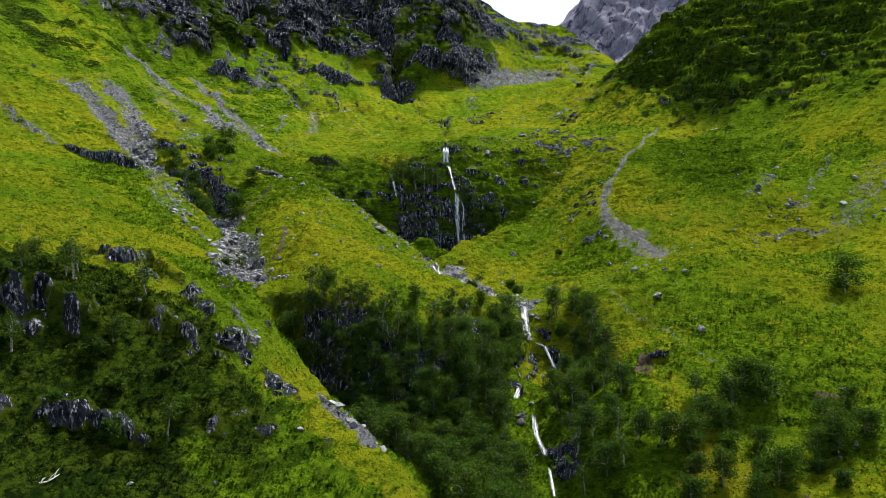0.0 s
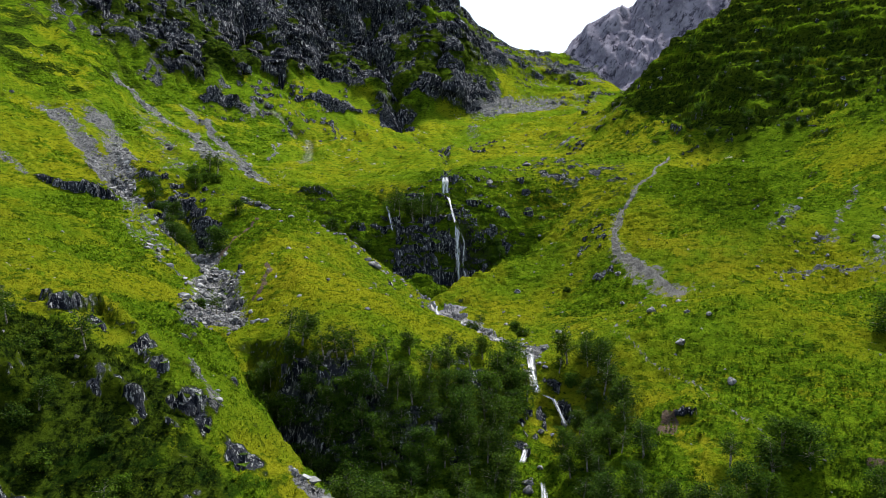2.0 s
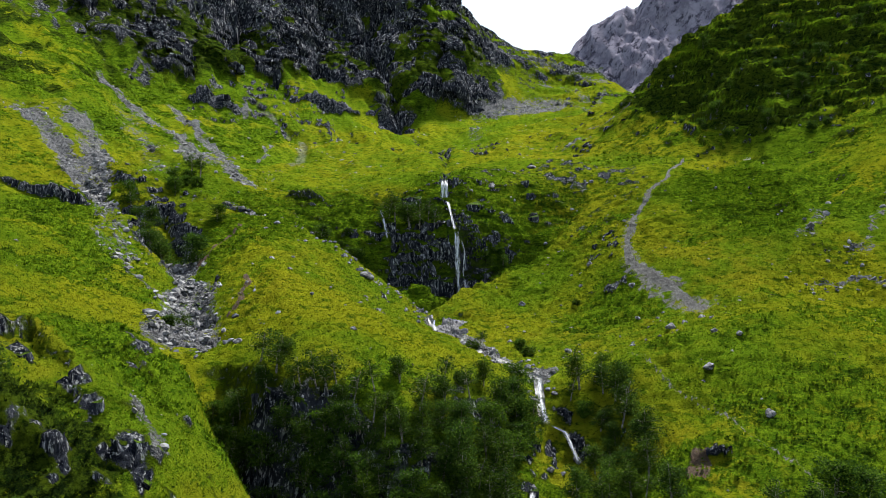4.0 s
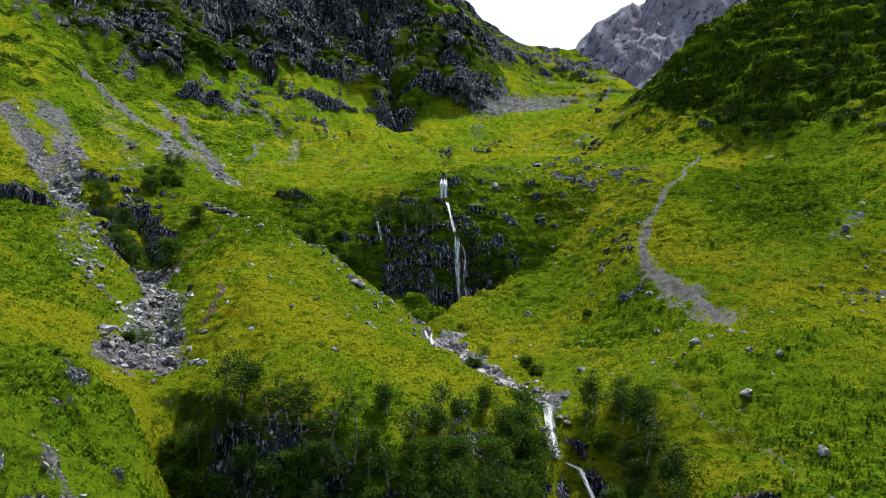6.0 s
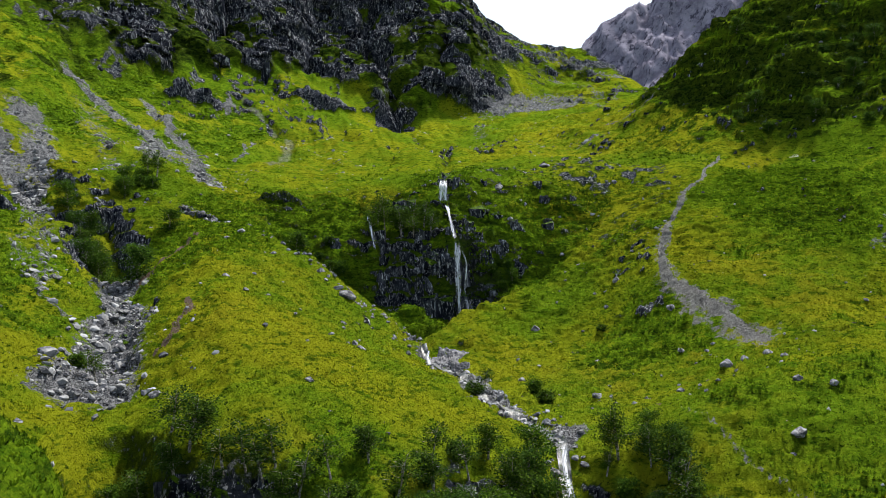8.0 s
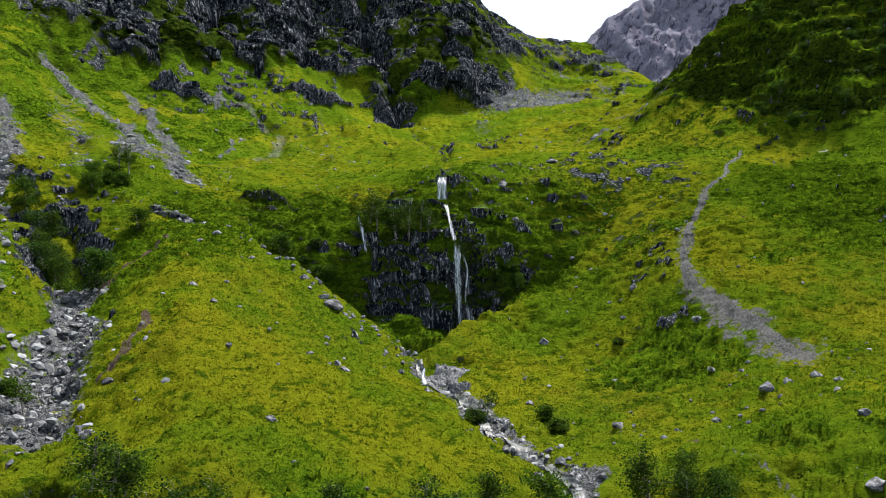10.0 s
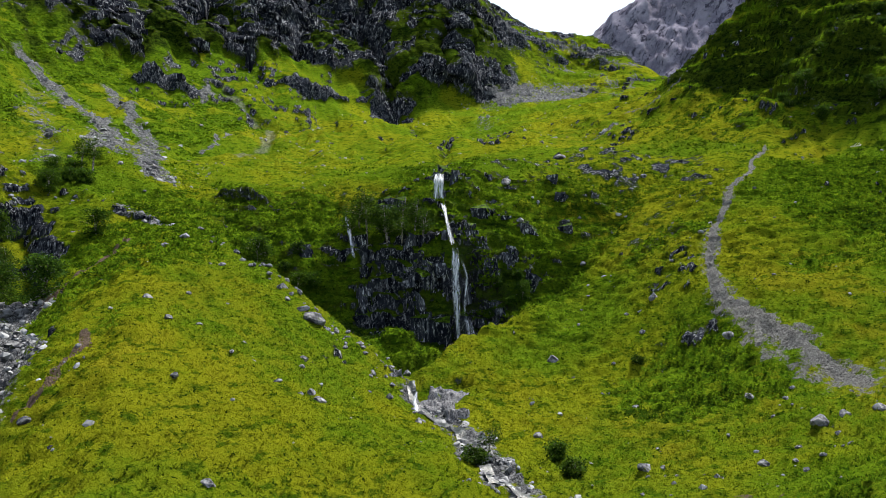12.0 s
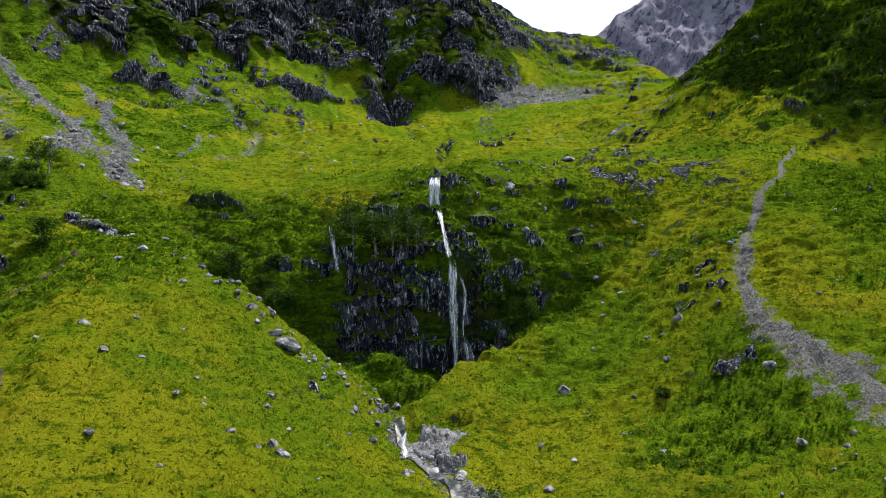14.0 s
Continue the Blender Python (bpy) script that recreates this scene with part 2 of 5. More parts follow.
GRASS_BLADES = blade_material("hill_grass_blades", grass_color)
FERN_FRONDS = blade_material("bracken_fronds", fern_color)
TURF = ground_material()
MOUNTAIN = mountain_material()
CRAG = crag_material("crag_rock", 1.0, (0.040, 0.076, 0.002))
HIGH_CRAG = crag_material("high_cliff_rock", 3.0, (0.022, 0.040, 0.002))
BOULDER = boulder_material()
LOOSE = loose_material()
BARE = slab_material()
FALLS = water_material("falling_water", 0.46)
THREADS = water_material("thin_falling_water", 0.50)
SPRAY = water_material("drifting_spray", 0.60)
STREAM = stream_material()
BLEACHED = bleached_material()
BARK = bark_material()
LEAF_BIRCH = leaf_material("birch_leaves", (0.006, 0.020, 0.003), (0.058, 0.098, 0.007))
LEAF_ROWAN = leaf_material("rowan_leaves", (0.007, 0.024, 0.003), (0.062, 0.112, 0.007))
# Breaklines of the glen: crests, lips, feet and stream beds, in metres.
LINES = {
    'lower_cliff_base': [(-21, 203, 8), (-13.5, 205, 3.5), (-7.5, 207, 1.8), (-1.5, 208.5, 0.6), (3.5, 209, 0.4), (8.5, 210, 2), (13.5, 212.5, 5.5)],
    'lower_cliff_lip': [(-18, 210, 14.3), (-10, 212, 14.7), (-4, 213, 15.2), (2.5, 212, 14.2), (7.5, 213, 13.1), (13.5, 215, 13)],
    'upper_bench': [(-30.5, 217, 18.8), (-23, 215, 17.2), (-13.5, 217, 17.4), (-5, 218, 17.7), (2, 218, 20.1), (8, 219, 17.1), (19, 221, 14.3), (29.5, 226, 16.3)],
    'upper_lip': [(-32.5, 221, 21.4), (-24, 221, 20), (-14, 223, 20.9), (-3, 224, 23.1), (0, 223, 25.3), (6, 226, 25.3), (13.5, 227, 23.1), (23, 231, 23.7), (31.5, 234, 22.5)],
    'above_falls': [(-39.5, 236, 23.8), (-22, 242, 24.4), (-10, 246, 27.6), (1, 252, 29.3), (10, 250, 29), (23, 250, 29.2), (40.5, 250, 30.2)],
    'cliff_base': [(-114.5, 318, 64), (-103.5, 340, 63.8), (-94.5, 365, 67.4), (-84.5, 388, 71.8), (-67, 408, 71.7), (-53.5, 412, 69.5), (-35.5, 416, 66.5), (-23, 402, 50.6), (-7.5, 422, 60.1), (19, 432, 63.5)],
    'cliff_mid': [(-126, 345, 81.4), (-112.5, 376, 85.5), (-93, 422, 92.1), (-71.5, 433, 94.2), (-49.5, 452, 92.6), (-41, 470, 109), (-8.5, 454, 98), (7, 445, 83.7), (25.5, 462, 83.8)],
    'cliff_crest': [(-135.5, 410, 128.5), (-101, 455, 149.3), (-54.5, 495, 156.2), (-15.5, 500, 137.8), (2, 505, 124.8), (22.5, 515, 113.8), (33.5, 525, 103.8)],
    'left_scree_stream': [(-49, 190, 11.7), (-41.5, 172, 9.1), (-38.5, 162, 7.3), (-35.5, 152, 5.4), (-32.5, 140, 3.4)],
    'mid_spur_crest': [(-44.5, 206, 20), (-38.5, 192, 14.3), (-29, 169, 11.4), (-23.5, 152, 9.3), (-20, 139, 7), (-15.5, 126, 5.9)],
    'stream_pool': [(2, 204.5, 0.3), (1.5, 199, 0.3), (-2.5, 192.5, 0.2), (-1.8, 187, 0.2), (-1, 181, -0.8), (1.5, 176, -1), (3.5, 171, -0.9), (6.5, 158, -1), (10, 150, -1.2), (13.3, 141, -1.6)],
    'stream_gorge': [(13.2, 137.5, -2.8), (13.4, 133, -6), (15.8, 131.5, -6.6), (16.7, 128, -9.4), (12, 122, -9.8), (10.5, 119.5, -10), (10, 117, -11.2), (12, 114, -12.4), (12.3, 111, -14.2), (12.9, 107.5, -16), (13.2, 100, -18.2), (14, 80, -23), (16, 50, -28), (10, 0, -36)],
    'gorge_left': [(-29, 140, 2.5), (-26.5, 130, 2.5), (-23.3, 122.5, -3), (-19.5, 115, -9), (-13, 108, -13), (4, 100, -16)],
    'near_spur_crest': [(-43, 126.5, 9.8), (-32, 119.6, 7.0), (-27.3, 115.5, 4.5), (-24, 114.8, 3.0), (-22, 110.3, 0.9), (-17, 102.5, -2.8)],
    'right_spur_crest': [(13.2, 208, 7.3), (8, 203, 4.6), (3.4, 197, 3.0), (-0.2, 189, 1.9)],
    'mid_spur_rim': [(-28, 199, 15.5), (-20, 197, 12), (-14.3, 196, 7.2), (-8.8, 193, 3.8), (-3.4, 186.5, 1.2)],
    'right_crest': [(70, 345, 54.8), (68, 318, 58.5), (69, 303, 63.5), (72, 300, 65.4), (90, 299, 77.6), (105.5, 303, 87.8)],
    'col': [(42, 535, 102.1), (57, 530, 102.5), (71, 520, 99.9), (80.5, 490, 86.5), (89, 450, 70.4)],
}
# Spot heights on the slopes between them.
SPOTS = {
    'mossy_mound': [(-3.5, 199.5, 4.2), (-6, 198.5, 3.6), (-3, 196, 2.2)],
    'hump': [(-47.5, 238, 27.4), (-37.5, 272, 31.2), (-22, 285, 30.3), (-15, 318, 37.9), (-25, 315, 38.4), (-41, 310, 37.5), (-6, 270, 31.8)],
    'upper_basin': [(-17, 396, 48.6), (-41, 386, 52.2), (-58, 362, 50.6), (-68.5, 340, 48), (-79.5, 330, 47.2), (-1.5, 335, 38.2), (16.5, 325, 38.3), (35, 305, 37.7), (50, 300, 40.2)],
    'upper_terrace': [(2, 400, 48.9), (25, 405, 53.8), (12, 432, 59.9), (42, 440, 63.1), (61, 420, 62.1), (71.5, 390, 58.8), (57.5, 485, 81.7)],
    'left_flank': [(-87, 239, 34.7), (-105, 265, 50.2), (-94, 300, 50), (-121, 325, 72.1), (-80.5, 266, 37.9), (-67.5, 256, 31.9), (-119, 250, 52), (-92, 205, 27.5)],
    'left_gully': [(-83, 332, 50), (-65.5, 262, 30.8), (-63.5, 211, 25.4), (-72, 207, 21.5), (-48.5, 191, 14.3), (-59, 196, 17.8)],
    'left_bank': [(-53.5, 165, 12.8), (-47.5, 156, 9.5), (-40, 145, 7.2), (-42, 140, 8), (-60.5, 165, 16.5)],
    'mid_spur_east': [(-35.5, 214, 19.4), (-25, 194, 13.3), (-17, 176, 7.1), (-9, 161, 4.1), (-10, 134, 5.5), (-3, 141, 2.6), (-4.5, 184, 1), (-2, 172, -0.2), (-5.5, 131, 4.3)],
    'spur_foot': [(-19.6, 123.6, 3.3), (-18, 119, 1.5), (-13, 119, 1), (-5, 118, -1), (3, 126, -1), (4, 131, 0.3)],
    'left_spur_top': [(-51, 128, 14), (-39, 97, 10.2), (-37, 81, 7), (-45, 70, 7), (-62, 100, 16), (-70, 130, 20)],
    'left_spur_side': [(-27, 90.5, 5), (-31, 112.6, 6.2), (-36, 127.5, 5.0), (-31, 126.6, 3.4), (-29.5, 81, 0.2), (-35, 78, 1.5), (-20, 84, -3.4), (-11, 95.5, -6.5), (-24, 79.5, -4), (-31, 75, -3.8), (-6, 90, -9)],
    'left_spur_low': [(-30, 60, -9), (-15, 65, -13), (0, 70, -19), (-60, 50, -3)],
    'right_spur': [(15, 196, 0.5), (22.5, 206, 5.5), (19.5, 216, 8.7), (28, 210, 10.2), (29.5, 186, 1.6), (22, 176, -1), (16, 182, -1.2), (6.5, 178, -1.4)],
    'right_path_slope': [(55.5, 240, 28.6), (47.5, 225, 23.9), (40, 207.5, 16.5), (36, 194, 10.5), (38, 187.5, 8.7), (43, 173, 4), (39.5, 180, 6.7)],
    'right_slope': [(74, 227, 25.8), (70.5, 208, 17.4), (49.5, 198, 14), (68.5, 224, 24.7), (69, 191, 17.4), (53, 180, 10), (90.5, 241, 36.6), (74.5, 252, 31.9), (75.5, 240, 27.8)],
    'right_crag': [(96.5, 260, 49.1), (84.5, 267, 54.1), (73, 282, 44.7), (64, 275, 39.1), (55, 268, 34.4)],
    'right_back': [(83.5, 370, 59.6), (107, 380, 66), (132, 380, 78), (104, 430, 60), (106, 475, 62), (112, 515, 62), (132, 440, 66), (100, 555, 62), (140, 520, 62)],
    'right_near': [(36, 141, 3.9), (44, 144, 6.3), (40.5, 136, 3.3), (33, 132, 1), (34, 160, 0.6), (24.5, 137, 0.8), (21.5, 157, -1.5), (19.5, 140, -1.1), (39, 160, 3.5), (50, 165, 7)],
    'right_fore': [(27, 115, -5.6), (36, 122.5, -1.9), (47, 109, -7), (37, 111, -6.1), (41.5, 104, -11.1), (25, 97, -12.6), (18, 104, -11.1), (64.5, 141, 2.6), (62, 124, -1.4), (69.5, 170, 4)],
    'right_bottom': [(30, 80, -20), (55, 85, -14), (80, 110, -3), (90, 150, 10), (100, 190, 24), (60, 50, -24), (120, 220, 45)],
    'far_behind': [(-120, 60, 10), (-160, 150, 40), (-200, 260, 80), (-120, -60, -30), (140, 40, -5), (190, 160, 60), (200, 300, 110), (120, -80, -36), (0, -120, -42), (-220, 420, 150), (220, 460, 120), (0, 620, 70), (120, 600, 60), (60, 570, 85), (-150, 560, 190)],
}

# ---- relief of the glen, in plain numbers ----
def hashed(ix, iy, iz, seed):
    n = (ix * 374761393 + iy * 668265263 + iz * 2147483647 + seed * 1274126177) & 0xFFFFFFFF
    n = ((n ^ (n >> 13)) * 1274126177) & 0xFFFFFFFF
    n = ((n ^ (n >> 16)) * 2246822519) & 0xFFFFFFFF
    return ((n ^ (n >> 15)) & 0xFFFFFF) / float(0xFFFFFF) * 2 - 1


def grain(x, y, z=None, seed=0):
    """Smooth noise between -1 and 1 at unit spacing."""
    x, y = np.asarray(x, float), np.asarray(y, float)
    xi, yi = np.floor(x).astype(np.int64), np.floor(y).astype(np.int64)
    fx, fy = x - xi, y - yi
    ux, uy = fx * fx * (3 - 2 * fx), fy * fy * (3 - 2 * fy)

    def sheet(zi):
        a, b = hashed(xi, yi, zi, seed), hashed(xi + 1, yi, zi, seed)
        c, d = hashed(xi, yi + 1, zi, seed), hashed(xi + 1, yi + 1, zi, seed)
        return (a + (b - a) * ux) * (1 - uy) + (c + (d - c) * ux) * uy

    if z is None:
        return sheet(np.zeros_like(xi))
    z = np.asarray(z, float)
    zi = np.floor(z).astype(np.int64)
    fz = z - zi
    uz = fz * fz * (3 - 2 * fz)
    low = sheet(zi)
    return low + (sheet(zi + 1) - low) * uz


def rough(x, y, z=None, octaves=4, seed=0, ridged=False):
    total, size, weight = 0.0, 0.0, 1.0
    for k in range(octaves):
        f = 2.03 ** k
        n = grain(x * f, y * f, None if z is None else z * f, seed + 17 * k)
        total = total + weight * (1 - 2 * np.abs(n) if ridged else n)
        size += weight
        weight *= 0.5
    return total / size


def ease(a, b, x):
    s = np.clip((x - a) / (b - a), 0, 1)
    return s * s * (3 - 2 * s)


def densify(line, step):
    pts = []
    for a, b in zip(line[:-1], line[1:]):
        n = max(1, int(math.dist(a, b) / step))
        pts += [tuple(a[i] + (b[i] - a[i]) * k / n for i in range(len(a))) for k in range(n)]
    return pts + [tuple(line[-1])]


def to_line(x, y, line):
    """Distance to a polyline in plan, signed by its side (left of its run is positive), and how far along it lies, 0 to 1."""
    best, side, along = np.full(x.shape, 1e9), np.zeros(x.shape), np.zeros(x.shape)
    lengths = [math.dist(a[:2], b[:2]) for a, b in zip(line[:-1], line[1:])]
    done, whole = 0.0, sum(lengths)
    for (a, b), length in zip(zip(line[:-1], line[1:]), lengths):
        ux, uy = (b[0] - a[0]) / length, (b[1] - a[1]) / length
        px, py = x - a[0], y - a[1]
        s = np.clip(px * ux + py * uy, 0, length)
        d = np.hypot(px - s * ux, py - s * uy)
        near = d < best
        best = np.where(near, d, best)
        side = np.where(near, np.sign(ux * py - uy * px), side)
        along = np.where(near, (done + s) / whole, along)
        done += length
    return best * side, along


NODES = []
for name in LINES:
    NODES += densify(LINES[name], 7 if max(p[1] for p in LINES[name]) < 260 else 16)
for name in SPOTS:
    NODES += SPOTS[name]
NODES = np.array(NODES)
SOFT = 2.5
_n = len(NODES)
_a = np.zeros((_n + 1, _n + 1))
_a[:_n, :_n] = -np.sqrt((NODES[:, None, 0] - NODES[None, :, 0]) ** 2 + (NODES[:, None, 1] - NODES[None, :, 1]) ** 2 + SOFT ** 2) + 0.6 * np.eye(_n)
_a[_n, :_n] = _a[:_n, _n] = 1
WEIGHTS = np.linalg.solve(_a, np.append(NODES[:, 2], 0))


def base_height(x, y):
    h = np.full(x.shape, WEIGHTS[_n])
    for (nx, ny, _), w in zip(NODES, WEIGHTS[:_n]):
        h -= w * np.sqrt((x - nx) ** 2 + (y - ny) ** 2 + SOFT ** 2)
    return h

# Small cliffs and ledges: height, how far the step fades uphill, and their line in plan (uphill on the left of its run).
SCARPS = [
    (2.2, 6, [(-41, 99), (-35, 104), (-30, 99), (-27, 94)]),
    (2.6, 5, [(-31, 87), (-26, 90), (-22, 93), (-18, 90)]),
    (3.0, 5, [(-46, 77), (-38, 80.5), (-33, 84)]),
    (3.2, 4, [(-40, 71), (-34, 76), (-28, 79)]),
    (2.0, 4, [(-24, 82), (-20, 83), (-16, 85.5)]),
    (1.1, 3, [(25.3, 116.5), (27, 118.6), (29, 118.4), (31.5, 116)]),
    (1.2, 4, [(-33, 114), (-29, 111), (-25, 105), (-20, 99)]),
    (1.0, 4, [(-24, 128), (-20.5, 122), (-16, 117), (-10, 115)]),
    (1.5, 7, [(-35, 221), (-29, 223), (-24, 223), (-17, 221)]),
    (0.7, 6, [(-46, 206), (-41, 205), (-35, 207)]),
    (5.0, 12, [(-90, 332), (-79, 338), (-68, 342)]),
    (4.5, 16, [(-66, 386), (-51, 392), (-40, 400), (-30, 408)]),
    (3.0, 8, [(-88, 196), (-78, 192), (-66, 196)]),
    (1.8, 7, [(4, 310), (12, 300), (22, 304)]),
    (0.9, 6, [(60, 254), (66, 255), (72, 257)]),
    (1.0, 6, [(80, 246), (86, 239), (98, 230)]),
    (1.6, 7, [(66, 275), (80, 266), (104, 256)]),
    (1.6, 7, [(70, 290), (90, 281), (112, 272)]),
    (1.3, 5, [(8, 221), (18, 224), (30, 230)]),
    (1.3, 5, [(8, 216), (16, 218), (26, 222)]),
    (0.5, 4, [(1, 186), (7, 185), (14, 190)]),
    (4.0, 18, [(20, 470), (50, 480), (75, 478)]),
]
# Clefts cut into the slopes: depth, half width, line in plan.
CLEFTS = [
    (11, 6, [(-17, 392), (-24, 425), (-36, 452), (-46, 500)]),
    (9, 5, [(-58, 412), (-62, 440), (-58, 490)]),
    (6, 4, [(-2, 428), (-1, 470)]),
    (5.0, 10, [(-62, 338), (-44, 342), (-26, 345), (-8, 338), (4, 326)]),
    (2.5, 5, [(-52, 395), (-42, 372), (-30, 352)]),
    (2.5, 5, [(-74, 372), (-62, 352), (-50, 335), (-44, 300), (-40, 260)]),
    (6, 5, [(-92, 385), (-96, 430)]),
    (1.6, 1.6, [(3, 207), (3, 214), (1, 219), (0, 226), (1, 252), (-1, 335), (-16, 392)]),
    (0.8, 2.0, [(2, 205), (1.5, 199), (-2.5, 192.5), (-1.8, 187), (-1, 181), (1.5, 176), (3.5, 171), (6.5, 158), (10, 150), (13.3, 141), (13.3, 134), (16.5, 129), (10.5, 119), (12, 113), (13, 106), (13.3, 98)]),
    (2.5, 4.0, [(-62, 212), (-54, 200), (-48, 188), (-42, 174), (-38, 160), (-33, 142)]),
    (4.0, 4.0, [(-60, 205), (-52, 193), (-47, 184)]),
    (4.0, 2.0, [(-26.5, 129), (-23.3, 122.5), (-19.8, 115.5), (-15, 110), (-9, 106)]),
]
# Sharp crests: height, fade, share set below the old slope, line in plan (the gentle side on the left of its run).
CRESTS = [
    (2.2, 8, 0.5, [(36, 232), (30.5, 226), (24.5, 219), (18.5, 213), (13.2, 208), (8, 203), (3.4, 197), (-0.2, 189)]),
    (1.6, 8, 0.15, [(-3.4, 186.5), (-8.8, 193), (-14.3, 196), (-20, 197.5), (-28, 200.5), (-36, 208)]),
    (2.0, 6, 0.4, [(0, 84), (-6, 90), (-11, 95.5), (-17, 102.5), (-22, 110.3), (-24, 115.2), (-27.3, 116.5), (-32, 120.3), (-43, 127.5)]),
    (1.3, 8, 0.5, [(62, 170), (52, 160), (40, 150), (32, 144), (24, 139)]),
    (0.8, 7, 0.4, [(-15.5, 126), (-20, 139), (-23.5, 152), (-29, 169), (-38.5, 192), (-43, 203)][::-1]),
]
# Hummocks: place, radius, height.
MOUNDS = [(-1.8, 199.0, 3.6, 1.5), (-5.5, 198.0, 3.0, 0.7), (6, 190, 4, 0.8), (28, 141, 5, 1.0), (-18, 232, 7, 1.5), (12, 238, 6, 1.2), (30, 243, 7, 1.4)]
PATH = [(62, 252), (51, 229.5), (46, 222), (43, 215), (39.5, 208), (37.5, 203), (36, 195), (37.8, 189), (39.4, 182), (41.8, 176), (43, 172), (43.5, 169)]
TRAIL = [(24, 141), (26.4, 138), (28, 133.5), (30, 128), (32, 124), (33.5, 119.5), (38, 112)]
# Loose stone: half width at the head and the foot, and the line it runs down.
SCREES = [
    (2.6, 5.4, [(-47, 186), (-42, 173), (-38.5, 162), (-36.5, 153), (-34, 144), (-33, 139)]),
    (4.2, 2.6, [(-104.5, 245), (-98.4, 240.6), (-89, 229), (-81, 219), (-67, 200)]),
    (5.0, 3.0, [(-98, 257), (-88, 245.6), (-78.7, 225.6), (-71.4, 210), (-67, 200)]),
    (2.4, 4.4, [(-67, 200), (-61.6, 189.4), (-54, 172)], 0.55),
    (0.6, 0.9, [(-54, 171), (-47, 162.4), (-42, 160)], 0.8),
    (2.6, 5.4, [(-114, 317), (-102, 302), (-91, 292.6), (-81, 282), (-71, 270), (-59, 242)]),
    (5.0, 4.0, [(-95, 290), (-82, 262), (-64, 229)], 0.5),
    (1.8, 3.4, [(-92, 320.7), (-78, 298.5), (-65, 276), (-49, 235), (-46, 229)]),
    (2.0, 1.5, [(-108, 213), (-95, 203), (-84, 196)], 0.7),
    (1.6, 1.4, [(-74.7, 362), (-71.6, 339)]),
    (1.0, 1.0, [(-54.8, 308.5), (-52.5, 285), (-51.7, 275)]),
    (1.3, 1.0, [(-45, 207.4), (-41.7, 205.8), (-36.5, 204.4)], 0.8),
    (10.0, 14.0, [(18, 426), (33, 432), (48, 440)]),
    (3.0, 3.0, [(13, 405), (12, 367)], 0.6),
    (2.6, 2.2, [(76, 203), (70.4, 191.4), (66.7, 188)], 0.6),
    (0.8, 1.6, [(90, 201), (86, 196), (78, 185), (73.6, 182)], 0.6),
    (5.0, 7.0, [(97, 190), (88, 180), (80, 172)], 0.48),
    (0.6, 0.9, [(61.6, 172.7), (69.4, 175.2), (74.6, 174.2)], 0.8),
    (0.8, 1.4, [(-14, 94.5), (-10.5, 91), (-7, 88)]),
    (0.5, 0.9, [(-25, 98.5), (-22.5, 96), (-20.3, 94.5)]),
    (1.4, 2.6, [(-1.8, 187), (-1, 181), (1.5, 176), (3.5, 171), (6.5, 158), (10, 150), (13.3, 141)]),
    (1.4, 1.4, [(80, 462), (72, 440), (66, 400)], 0.7),
    (5.0, 5.0, [(45, 500), (62, 492), (80, 470)], 0.7),
    (3.0, 3.0, [(46, 470), (62.8, 465), (67, 443)], 0.62),
    (2.0, 2.0, [(61, 438), (60, 388)], 0.55),
    (1.2, 1.2, [(47, 314), (53.7, 306), (58.5, 303)], 0.75),
    (1.0, 1.0, [(37, 300.6), (47.5, 306)], 0.65),
]


def spread(y0, y1, step):
    return list(np.arange(y0, y1, step))


def grow(start, stop, step, factor):
    out, at = [], start
    while abs(at) < abs(stop) or (at - stop) * (at - start) < 0:
        out.append(at)
        step *= factor
        at += step if stop > start else -step
        if len(out) > 60:
            break
    return out


